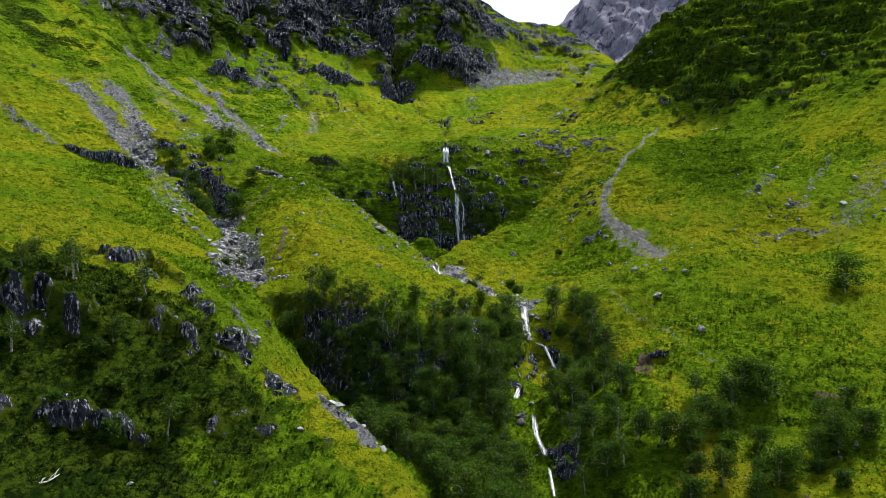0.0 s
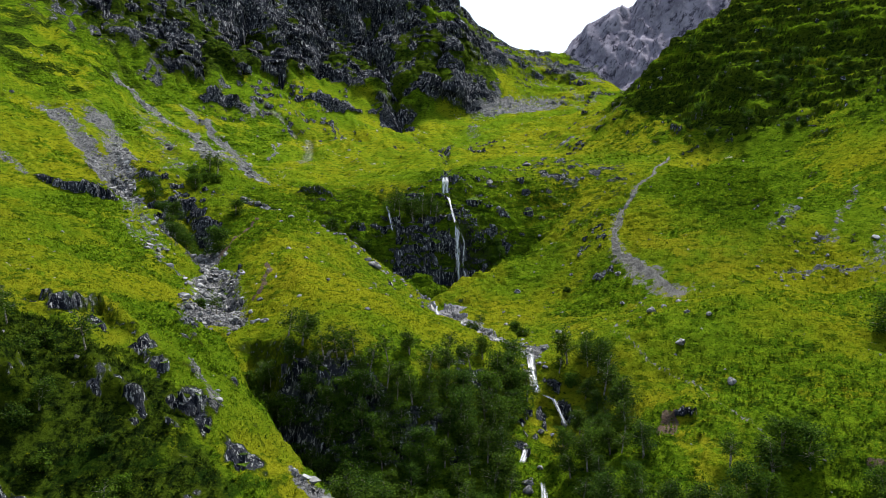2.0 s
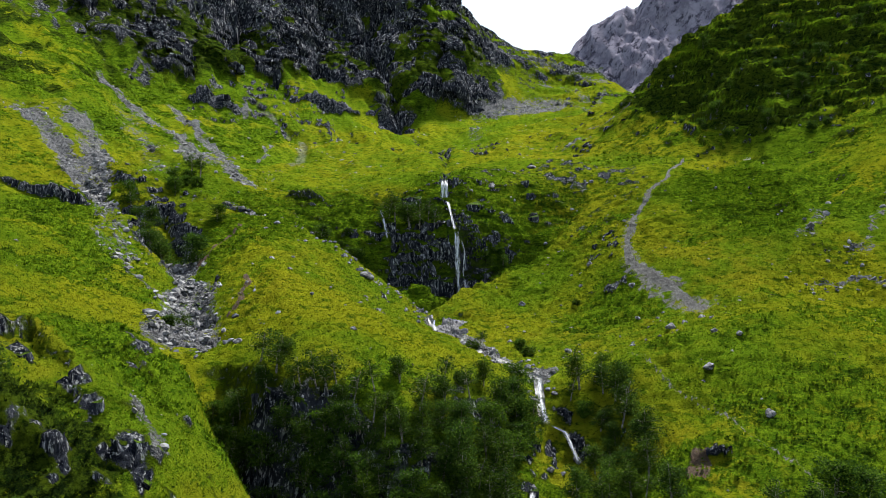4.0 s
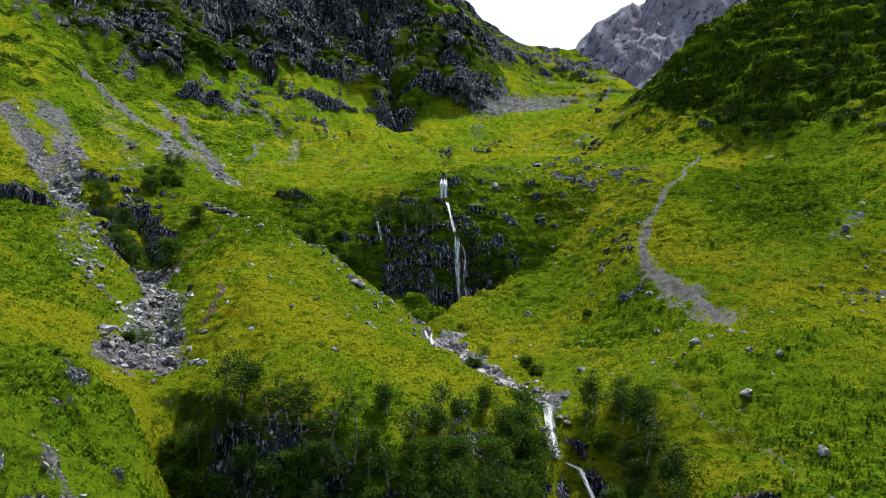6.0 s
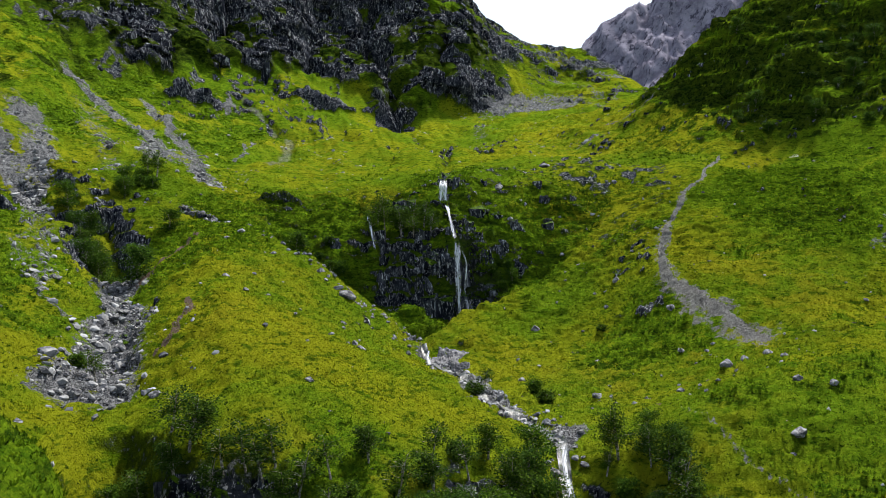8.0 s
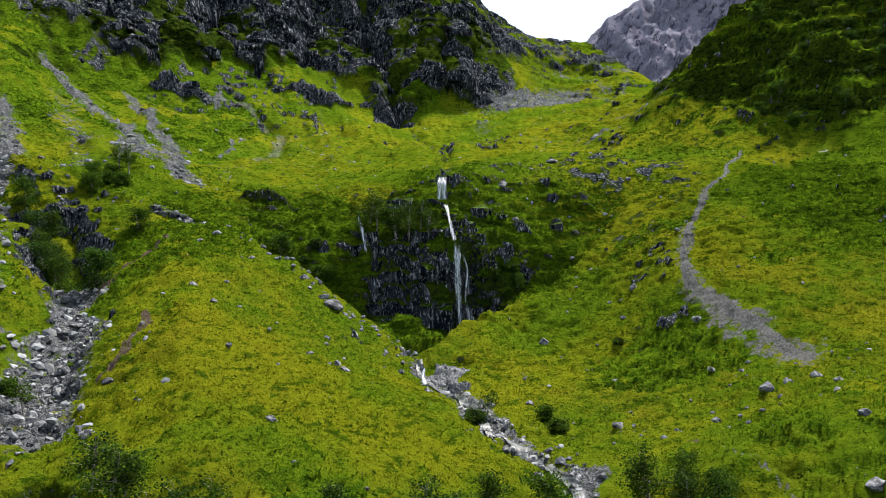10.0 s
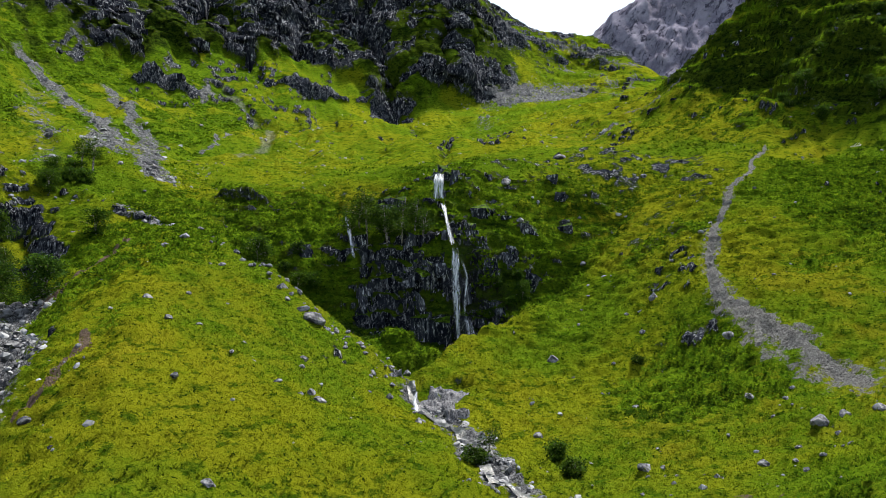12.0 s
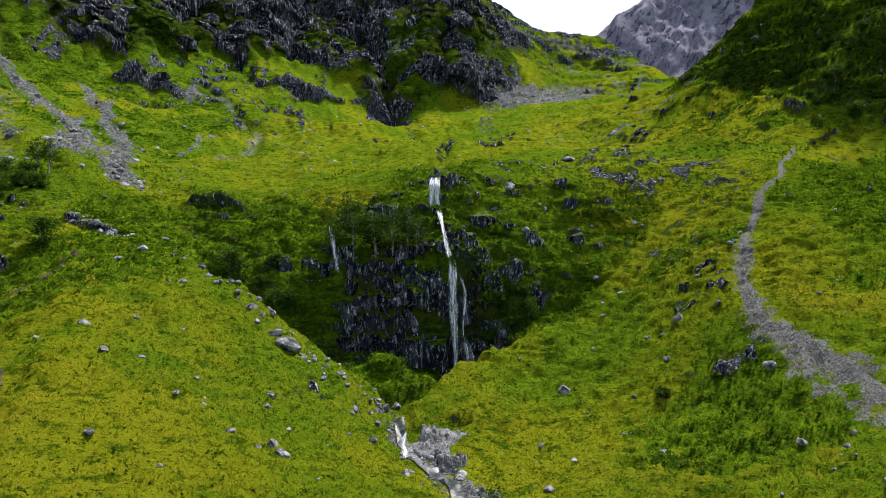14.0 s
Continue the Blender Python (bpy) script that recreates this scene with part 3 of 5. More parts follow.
def height(x, y):
    """The bare hillside with its ledges and clefts."""
    h = base_height(x, y)
    wx, wy = x + 1.6 * grain(x / 5, y / 5, seed=5) + 0.5 * grain(x / 1.6, y / 1.6, seed=6), y + 1.6 * grain(x / 5, y / 5, seed=7) + 0.5 * grain(x / 1.6, y / 1.6, seed=8)
    for tall, fade, line in SCARPS:
        near = (x > min(p[0] for p in line) - 60) & (x < max(p[0] for p in line) + 60) & (y > min(p[1] for p in line) - 60) & (y < max(p[1] for p in line) + 60)
        d, along = to_line(wx[near], wy[near], line)
        taper = ease(0, 0.15, along) * ease(1, 0.85, along) * (0.6 + 0.75 * grain(x[near] / 6, y[near] / 6, seed=11))
        w = 0.18 * tall
        h[near] += tall * taper * ease(-w, w, d) * np.exp(-np.maximum(d, 0) / fade)
    for tall, fade, below, line in CRESTS:
        near = (x > min(p[0] for p in line) - 50) & (x < max(p[0] for p in line) + 50) & (y > min(p[1] for p in line) - 50) & (y < max(p[1] for p in line) + 50)
        d, along = to_line(0.6 * x[near] + 0.4 * wx[near], 0.6 * y[near] + 0.4 * wy[near], line)
        taper = ease(0, 0.12, along) * ease(1, 0.88, along)
        h[near] += tall * taper * (ease(-1.4, 1.2, d) * np.exp(-np.maximum(d, 0) / fade) - below * np.exp(-np.abs(d) / fade))
    for cx, cy, half, tall in MOUNDS:
        h += tall * np.exp(-((wx - cx) ** 2 + (wy - cy) ** 2) / half ** 2)
    for deep, half, line in CLEFTS:
        near = (x > min(p[0] for p in line) - 40) & (x < max(p[0] for p in line) + 40) & (y > min(p[1] for p in line) - 40) & (y < max(p[1] for p in line) + 40)
        d, along = to_line(wx[near], wy[near], line)
        h[near] -= deep * np.exp(-(d / half) ** 2) * ease(0, 0.08, along) * ease(1.0, 0.92, along)
    return h


def sheet(name, gx, gy, px, py, pz, material):
    """A sheet of quads over a grid."""
    nx, ny = len(gx), len(gy)
    me = bpy.data.meshes.new(name)
    i = np.arange(nx * ny).reshape(ny, nx)
    quads = np.stack([i[:-1, :-1], i[:-1, 1:], i[1:, 1:], i[1:, :-1]], -1).reshape(-1, 4)
    me.vertices.add(nx * ny)
    me.vertices.foreach_set("co", np.stack([px, py, pz], -1).reshape(-1).astype(np.float32))
    me.loops.add(quads.size)
    me.loops.foreach_set("vertex_index", quads.reshape(-1).astype(np.int32))
    me.polygons.add(len(quads))
    me.polygons.foreach_set("loop_start", np.arange(0, quads.size, 4, dtype=np.int32))
    me.polygons.foreach_set("use_smooth", np.ones(len(quads), dtype=bool))
    me.update(calc_edges=True)
    me.materials.append(material)
    return new(name, me)


GX = np.array(sorted(set(grow(-140, -2400, 2.0, 1.2)[1:] + spread(-140, -75, 0.8) + spread(-75, 75, 0.42) + spread(75, 140, 0.8) + grow(140, 2400, 2.0, 1.2))))
GY = np.array(sorted(set(grow(66, -2000, 2.0, 1.2)[1:] + spread(66, 197, 0.42) + spread(197, 232, 0.22) + spread(232, 330, 0.55) + spread(330, 545, 0.9) + grow(545, 2400, 2.0, 1.2))))
X, Y = np.meshgrid(GX, GY)
H = height(X, Y)
# rolling turf, tussocks
FAR = np.clip((Y - 60) / 200, 0.6, 2.0)
H += 1.6 * ease(18, 12, np.hypot(X * 0.7, Y - 214)) * rough(X / 5, Y / 5, octaves=3, seed=20)
H += 0.7 * rough(X / 14, Y / 14, octaves=3, seed=21) * FAR
H += 0.55 * rough(X / 4, Y / 4, octaves=3, seed=22) + 0.30 * rough(X / 1.2, Y / 1.2, octaves=2, seed=23)
# ribs and runnels down the two flanks, and small terraces along the contours
WEST, EAST = ease(-38, -62, X) * ease(150, 185, Y), ease(48, 66, X) * ease(165, 195, Y)
rib_w = rough((0.78 * X + 0.63 * Y) / 15, (0.63 * X - 0.78 * Y) / 70, octaves=4, seed=24, ridged=True)
rib_e = rough((0.6 * X - 0.8 * Y) / 12, (0.8 * X + 0.6 * Y) / 60, octaves=4, seed=25, ridged=True)
H += 2.6 * WEST * rib_w + 2.0 * EAST * rib_e + 0.7 * WEST * rough((0.78 * X + 0.63 * Y) / 5, (0.63 * X - 0.78 * Y) / 35, octaves=3, seed=30, ridged=True)
ROLL = ease(230, 270, Y) * ease(420, 390, Y)
H += 2.4 * ROLL * rough(X / 12 + Y / 60, Y / 45, octaves=4, seed=26, ridged=True)
CRAG_SIDE = ease(58, 70, X) * ease(-6, 12, Y - np.interp(X, [40, 53, 70, 87, 106, 140], [320, 288, 264, 243, 231, 216])) * ease(350, 325, Y)
H += CRAG_SIDE * 2.4 * rough(X / 9, Y / 9, octaves=4, seed=27, ridged=True)


def within(area, x, y):
    """True inside a closed outline of the plan."""
    inside = np.zeros(x.shape, dtype=bool)
    for a, b in zip(area, area[1:] + area[:1]):
        if a[1] != b[1]:
            inside ^= ((a[1] > y) != (b[1] > y)) & (x < (b[0] - a[0]) * (y - a[1]) / (b[1] - a[1]) + a[0])
    return inside


def ledges(mask, step, seed):
    """Cuts the slope into treads and steep risers where the mask says so."""
    warp = 1.1 * rough(X / 13, Y / 13, octaves=4, seed=seed) + 0.25 * rough(X / 2.5, Y / 2.5, octaves=2, seed=seed + 1)
    f = H / step + warp
    k = np.floor(f)
    u = f - k
    return mask * ((k + 0.30 * u + 0.70 * ease(0.62, 0.98, u) - warp) * step - H)


# the bowl round the falls, the heathery crag to the east, the crags on the near spur
BOWL = within([(-0.5, 192), (3.4, 198), (8, 204), (13.2, 209), (18.5, 214), (24.5, 220), (30.5, 227), (35, 233), (27, 236), (14, 229), (5, 229), (-3, 227), (-15, 224), (-25, 222), (-32, 219), (-30, 211), (-26, 203), (-20, 199.5), (-14, 198), (-8, 195.5)], X + 1.2 * rough(X / 4, Y / 4, octaves=3, seed=95), Y + 1.2 * rough(X / 4, Y / 4, octaves=3, seed=96)).astype(float)
NEAR_CRAG = ease(1.0, 0.7, np.hypot((X + 33) / 22, (Y - 85) / 17) + 0.25 * rough(X / 8, Y / 8, octaves=3, seed=97))
UPLAND = ease(300, 330, Y) * ease(-100, -80, X) * ease(0.0, 0.3, rough(X / 30, Y / 30, octaves=3, seed=98))
H += ledges(0.85 * CRAG_SIDE, 3.4, 101) + ledges((0.8 - 0.35 * ease(216, 221, Y)) * BOWL * ease(0, 4, np.hypot(X - 2, (Y - 214) * 0.6)), 2.3, 103)
H += ledges(0.22 * NEAR_CRAG, 3.0, 105) + ledges(0.6 * UPLAND, 4.2, 107) + ledges(0.35 * WEST * ease(0.05, 0.35, rough(X / 22, Y / 22, octaves=3, seed=99)), 3.0, 109)
oy, ox = np.gradient(H, GY, GX)
STEEP = np.hypot(ox, oy)
tread = ease(-0.2, 0.35, rough(X / 11, Y / 11, octaves=3, seed=28))
tread = np.maximum(tread, 0.6 * ease(26, 16, np.hypot(X - 24, (Y - 192) * 0.9)))
H += (0.12 + 0.20 * tread) * ease(250, 215, Y) * np.sin(2 * np.pi * (H / 1.15 + 2.0 * rough(X / 5, Y / 5, octaves=4, seed=29)))
H += (0.14 + 0.22 * ease(-0.3, 0.3, rough(X / 9, Y / 9, octaves=3, seed=120))) * rough(X / 1.5, Y / 1.5, H / 0.7, octaves=2, seed=121)
sy, sx = np.gradient(H, GY, GX)


def bands(lines, sway=1.5):
    m = np.zeros_like(X)
    for a, b, line, *much in lines:
        near = (X > min(p[0] for p in line) - 30) & (X < max(p[0] for p in line) + 30) & (Y > min(p[1] for p in line) - 30) & (Y < max(p[1] for p in line) + 30)
        d, along = to_line(X[near] + sway * grain(X[near] / 4, Y[near] / 4, seed=31), Y[near] + sway * grain(X[near] / 4, Y[near] / 4, seed=32), line)
        half = a + (b - a) * along
        m[near] = np.maximum(m[near], (much[0] if much else 1.0) * ease(1.35, 0.35, np.abs(d) / half) * ease(-0.0, 0.06, along + 0.03))
    return m


SCREE = bands(SCREES) * (0.70 + 0.30 * ease(-0.30, 0.20, rough(X / 3, Y / 3, octaves=4, seed=33)))
TRODDEN = np.maximum(bands([(0.35, 0.9, PATH)], sway=0.5), 0.62 * bands([(0.35, 0.35, TRAIL)], sway=0.5))
TRODDEN = np.maximum(TRODDEN, 0.66 * bands([(1.4, 4.0, [(36.5, 196), (36.8, 190), (38.4, 182), (40.8, 175), (42.5, 169)])], sway=1.4) * ease(-0.45, 0.15, rough(X / 2.2, Y / 2.2, octaves=3, seed=35)))
TRODDEN = np.maximum(TRODDEN, 0.56 * bands([(0.3, 3.0, PATH)], sway=0.9) * ease(-0.5, 0.1, rough(X / 1.6, Y / 1.6, octaves=3, seed=34)))
SOIL = bands([(0.9, 1.5, [(28.2, 118.2), (27.8, 116.8), (27.0, 115.4)]), (0.4, 0.8, [(-39, 197), (-40, 191.5), (-42, 186), (-43, 182)]), (0.5, 0.6, [(-29.6, 163), (-28.4, 153), (-29, 149)]), (0.5, 0.8, [(24, 146.5), (26, 145)]), (0.6, 0.6, [(47, 108), (50, 107)]), (0.5, 0.6, [(40.5, 92), (41.5, 89)])], sway=0.6)
BED = bands([(1.3, 2.0, CLEFTS[5][2])], sway=0.6)
PATCH = rough(X / 7, Y / 7, octaves=4, seed=41)
SPECK = rough(X / 2.0, Y / 2.0, octaves=3, seed=42)
FALLS_BOWL = ease(15, 10, np.hypot((X - 1) * 1.0, Y - 212))
# Wet rock by the fall, with the overhang's and bowl's shade painted in.
WET_SHADE = np.maximum(0.95 * ease(6.5, 3.5, np.hypot(X - 7.5, (Y - 210.5) * 1.2)) * ease(0.6, 1.2, STEEP), 0.3 * FALLS_BOWL * ease(0.8, 1.4, STEEP))
WET_SHADE = np.maximum(WET_SHADE, 0.7 * BED)
# knobbly ground where the rock comes through the turf
KNOBBLY = np.maximum(ease(34, 20, np.hypot(X - 26, (Y - 234) * 1.2)), 0.8 * ease(26, 14, np.hypot(X + 24, (Y - 222) * 1.5)))
KNOBBLY = np.maximum(KNOBBLY, 0.7 * ease(30, 18, np.hypot(X + 32, Y - 92)))
KNOBBLY = np.maximum(KNOBBLY, 0.6 * ease(340, 420, Y) * (X > 5))
KNOBBLY = np.maximum(KNOBBLY, 0.9 * ease(-92, -110, X) * ease(225, 255, Y))
CRAG_FOOT = np.interp(X, [40, 53, 70, 87, 106, 140], [314, 281, 257, 236, 224, 210])
CRAGGY = ease(-14, 14, 0.7 * (Y - CRAG_FOOT) + 16 * PATCH + 7 * SPECK) * ease(48, 62, X) * ease(345, 320, Y)
FOOT = [p[:2] for p in LINES["cliff_base"]]
above = np.abs(to_line(X, Y, FOOT)[0]) * np.sign(Y - np.interp(X, [p[0] for p in FOOT], [p[1] for p in FOOT]))
HIGH_CLIFF = ease(-4, 6, above + 7 * PATCH + 14 * ease(-80, -110, X)) * ease(320, 350, Y) * ease(30, 22, X + 5 * PATCH)
ROCK = ease(0.95, 1.5, STEEP + 0.6 * PATCH)
ROCK = np.maximum(ROCK, ease(0.15, 0.45, SPECK + 0.25 * KNOBBLY) * ease(0.45, 0.8, STEEP + 0.3 * KNOBBLY) * ease(-0.2, 0.2, PATCH + 0.3 * KNOBBLY) * (0.15 + 0.6 * KNOBBLY))
LEDGE = rough(X / 10, Y / 10, H / 15, octaves=5, seed=44)
BUTTRESS = ease(-48, -40, X) * ease(410, 425, Y)
ROCK *= 1 - 0.75 * BUTTRESS * ease(0.1, -0.15, LEDGE)
ROCK = np.maximum(ROCK, HIGH_CLIFF * ease(-0.10, 0.12, LEDGE - 0.08 * BUTTRESS - 0.12 * ease(-70, -95, X)))
SHELF = BUTTRESS * ease(7, 3, np.abs(H - 112 + 5 * PATCH)) * ease(22, 10, X)
ROCK *= 1 - 0.9 * SHELF
HIGH = ease(430, 480, Y) * ease(70, 95, H)
ROCK = np.maximum(ROCK, 0.8 * HIGH * ease(-0.35, 0.15, rough(X / 9, Y / 9, octaves=4, seed=43)))
ROCK *= 1 - 0.72 * CRAGGY
ROCK *= 1 - 0.7 * WEST * ease(330, 318, Y) * ease(205, 222, Y) * (1 - HIGH_CLIFF)
ROCK *= 1 - 0.95 * ease(7, 5, np.hypot(X + 4, Y - 198.5))
ROCK *= 1 - 0.4 * ease(26, 18, np.hypot(X - 25, (Y - 224) * 1.6)) * ease(6, 10, X)
ROCK *= 1 - 0.5 * ease(22, 14, np.hypot(X + 26, (Y - 220) * 2.0))
ROCK *= 1 - 0.6 * ease(-10, -14, X + 2 * PATCH) * ease(-34, -28, X) * ease(200, 203, Y) * ease(213, 210, Y)
ROCK *= 1 - 0.6 * ease(9, 13, X + 2 * PATCH) * ease(34, 28, X) * ease(203, 206, Y) * ease(216, 213, Y)
ROCK *= 1 - 0.6 * ease(16, 9, np.hypot(X + 17, (Y - 128) * 1.3))
ROCK *= 1 - 0.9 * FALLS_BOWL * ease(0.02, 0.22, rough(X / 4, Y / 4, H / 2.0, octaves=4, seed=45))
ROCK *= 1 - 0.55 * ease(1.0, 0.6, np.hypot((X + 30) / 13, (Y - 113) / 20))
CORE = ease(1.0, 0.8, np.hypot((X - 1) / 13, (Y - 210) / 7))
ROCK *= 1 - 0.9 * BOWL * (1 - CORE) * ease(0.30, 0.05, rough(X / 3.5, Y / 3.5, H / 1.6, octaves=4, seed=46))
faces = np.min([np.abs(to_line(X, Y, line)[0]) for _, _, line in SCARPS[:5]], axis=0)
ROCK *= 1 - 0.92 * NEAR_CRAG * ease(0.8, 2.6, faces + 1.2 * SPECK)
for _, _, _, line in CRESTS:
    ROCK *= 1 - 0.9 * ease(4.0, 2.0, np.abs(to_line(X, Y, line)[0]))
ROCK *= 1 - 0.7 * NEAR_CRAG * ease(0.15, -0.10, rough(X / 2.0, Y / 2.0, H / 6, octaves=3, seed=47))
CHAIN = bands([(1.5, 1.5, [(-38, 99.5), (-32, 100.5), (-27, 94), (-23.4, 92.8), (-20, 92), (-16.5, 91)]), (1.3, 1.3, [(-29, 88.5), (-25.6, 87.3), (-22, 88)]), (0.9, 0.9, [(-32, 116), (-27, 112.5), (-24, 113)]), (0.9, 0.9, [(-28, 108), (-24, 105)])], sway=1.2)
ROCK = np.maximum(ROCK, CHAIN * ease(-0.15, 0.15, SPECK))
SPOTTY = rough(X / 8, Y / 8, octaves=4, seed=52)
FERN = (0.62 - 0.30 * ease(235, 260, Y)) * (1 - 0.6 * ease(1.0, 0.6, np.hypot((X + 18) / 22, (Y - 160) / 44))) * ease(-0.12, 0.40, rough(X / 18, Y / 18, octaves=5, seed=51))
for fx, fy, rx, ry, much in ((-28, 70, 30, 24, 1.0), (6, 106, 30, 22, 1.0), (30, 181, 13, 14, 0.6), (69, 216, 24, 34, 0.8), (0, 214, 27, 12, 0.95), (48, 115, 24, 22, 0.6), (-30, 113, 9, 14, 0.7), (-58, 172, 16, 14, 0.7), (58, 150, 14, 14, 0.5), (-31, 163, 5, 14, 0.35), (22, 226, 17, 9, 0.55), (-24, 222, 14, 7, 0.7)):
    FERN = np.maximum(FERN, much * ease(1.05, 0.55, np.hypot((X - fx) / rx, (Y - fy) / ry) + 0.45 * SPOTTY))
FERN = np.maximum(np.maximum(FERN, CRAGGY * (0.45 + 0.45 * ease(-0.1, 0.2, rough(X / 6, Y / 6, H / 2.0, octaves=3, seed=55)))), HIGH_CLIFF)
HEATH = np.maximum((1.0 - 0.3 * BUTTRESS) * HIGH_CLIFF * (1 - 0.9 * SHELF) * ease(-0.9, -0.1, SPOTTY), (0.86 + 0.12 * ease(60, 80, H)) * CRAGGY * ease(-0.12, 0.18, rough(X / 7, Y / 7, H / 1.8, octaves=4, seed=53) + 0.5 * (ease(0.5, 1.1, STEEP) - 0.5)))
HEATH = np.maximum(HEATH, ease(1.05, 0.7, np.hypot((X + 40) / 24, (Y - 81) / 17) + 0.3 * SPOTTY))
# Bowl: dark heather tone on its ledges, most on the steep risers.
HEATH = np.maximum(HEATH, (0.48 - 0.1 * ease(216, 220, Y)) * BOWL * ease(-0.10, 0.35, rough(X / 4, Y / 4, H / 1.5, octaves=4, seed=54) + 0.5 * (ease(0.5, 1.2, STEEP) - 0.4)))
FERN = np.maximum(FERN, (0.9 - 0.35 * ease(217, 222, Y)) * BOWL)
HEATH = np.maximum(HEATH, 0.6 * bands([(1.6, 2.2, [(1, 187), (7, 186), (14, 191)])]) * ease(-0.2, 0.3, SPECK))
HEATH = np.maximum(HEATH, 0.75 * ease(-90, -112, X + 10 * PATCH) * ease(225, 260, Y) * ease(-0.3, 0.3, SPOTTY))
HEATH = np.maximum(HEATH, 0.42 * ease(1.05, 0.45, np.hypot((X - 26) / 30, (Y - 236) / 24) + 0.9 * SPOTTY))
HEATH = np.maximum(HEATH, 0.45 * ease(1.0, 0.5, np.hypot((X - 52) / 16, (Y - 268) / 40) + 0.9 * SPOTTY))
# Right crest's sunny side: heather dropped and bracken thinned to lighten it.
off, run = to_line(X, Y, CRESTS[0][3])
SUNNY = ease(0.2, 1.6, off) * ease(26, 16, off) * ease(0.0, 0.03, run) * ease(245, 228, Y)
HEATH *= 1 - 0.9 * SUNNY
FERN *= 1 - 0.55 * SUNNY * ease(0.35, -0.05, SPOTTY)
FERN = np.maximum(FERN, HEATH)
# Upper west flank: bracken tone laid on as painted shading, to dim it.
FERN = np.maximum(FERN, 0.9 * WEST * ease(235, 265, Y) * ease(-0.35, 0.10, rough(X / 9, Y / 9, H / 6, octaves=4, seed=56)))
FERN = np.maximum(FERN, 0.95 * ease(5.5, 3.5, np.hypot(X + 3, Y - 198.5)))
DRY = ease(-0.2, 0.5, rough(X / 24, Y / 24, octaves=3, seed=61))
DRY *= 1 - 0.75 * ease(-48, -62, X + 8 * PATCH) * ease(190, 225, Y) - 0.7 * ease(330, 352, Y + 12 * PATCH) * ease(-48, -40, X)
DRY = np.clip(DRY + 0.35 * ease(1.0, 0.5, np.hypot((X + 22) / 26, (Y - 296) / 30)), 0, 1)
# broken rock faces stand out along their normals
shelf = np.abs(((H + 1.2 * grain(X / 6, Y / 6, seed=74)) / 2.3) % 1 - 0.5) * 2
flute = rough(X / 2.6 + 0.25 * grain(X / 5, Y / 5, H / 5, seed=70), Y / 2.6, H / 7, octaves=4, seed=71, ridged=True)
big = np.clip((Y - 180) / 130, 0.45, 2.6)
push = ROCK * big * (0.8 * flute + 0.7 * rough(X / 7, Y / 7, H / 5, octaves=3, seed=72)) + ROCK * 0.55 * shelf * ease(0.8, 1.4, STEEP)
columns = rough(X / 17 + 0.4 * grain(Y / 20, H / 20, seed=75), Y / 30, H / 60, octaves=5, seed=76, ridged=True)
push = push + HIGH_CLIFF * ease(22, 2, X) * (8.0 * columns + 1.6 * rough(X / 4, Y / 6, H / 14, octaves=3, seed=77, ridged=True))
lean = np.sqrt(1 + sx ** 2 + sy ** 2)
PX, PY, PZ = X - push * sx / lean, Y - push * sy / lean, H + push / lean + SCREE * 0.12 * grain(X / 0.7, Y / 0.7, seed=73)
ground = sheet("ground", GX, GY, PX, PY, PZ, TURF)
tagged(ground, "steep green grassy hillside with grey crags, scree and gullies", "hillside", kind="structure")
for key, values in (("rock", ROCK), ("scree", SCREE), ("path", TRODDEN), ("fern", FERN), ("dry", DRY), ("wet", WET_SHADE), ("soil", SOIL), ("heath", HEATH), ("high", HIGH_CLIFF)):
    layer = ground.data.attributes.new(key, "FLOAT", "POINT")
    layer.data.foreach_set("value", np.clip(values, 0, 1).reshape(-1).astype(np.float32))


def on_ground(x, y):
    """Height of the finished turf at a place in plan."""
    i = min(max(int(np.searchsorted(GX, x)) - 1, 0), len(GX) - 2)
    j = min(max(int(np.searchsorted(GY, y)) - 1, 0), len(GY) - 2)
    u, v = (x - GX[i]) / (GX[i + 1] - GX[i]), (y - GY[j]) / (GY[j + 1] - GY[j])
    return float((H[j, i] * (1 - u) + H[j, i + 1] * u) * (1 - v) + (H[j + 1, i] * (1 - u) + H[j + 1, i + 1] * u) * v)


# The bare mountain behind the col.
MX, MY = np.arange(60, 420, 1.6), np.concatenate([np.arange(600, 800, 1.8), np.arange(800, 1050, 12.0)])
mx, my = np.meshgrid(MX, MY)
crest = np.interp(mx, [40, 100, 108, 122, 139, 158, 166, 181, 210, 260, 340, 520], [105, 136, 146, 163, 173, 175, 181, 192, 215, 240, 250, 200])
fold = 14 * rough(mx / 45, my / 60, octaves=3, seed=81)
mz = crest - 0.85 * np.maximum(780 + fold - my, 0) - 0.5 * np.maximum(my - 790, 0) + 9 * rough(mx / 22 + my / 60, my / 90, octaves=5, seed=82, ridged=True) * ease(785, 740, my)
mz += 12 * rough(mx / 26 - my / 70, my / 120, octaves=5, seed=84, ridged=True) * ease(800, 760, my)
mz += 4.5 * rough(mx / 9, my / 12, octaves=4, seed=83, ridged=True)
tagged(sheet("backdrop", MX, MY, mx, my, np.maximum(mz, 20), MOUNTAIN), "bare grey-violet rocky mountain beyond the col", "mountain", kind="structure")

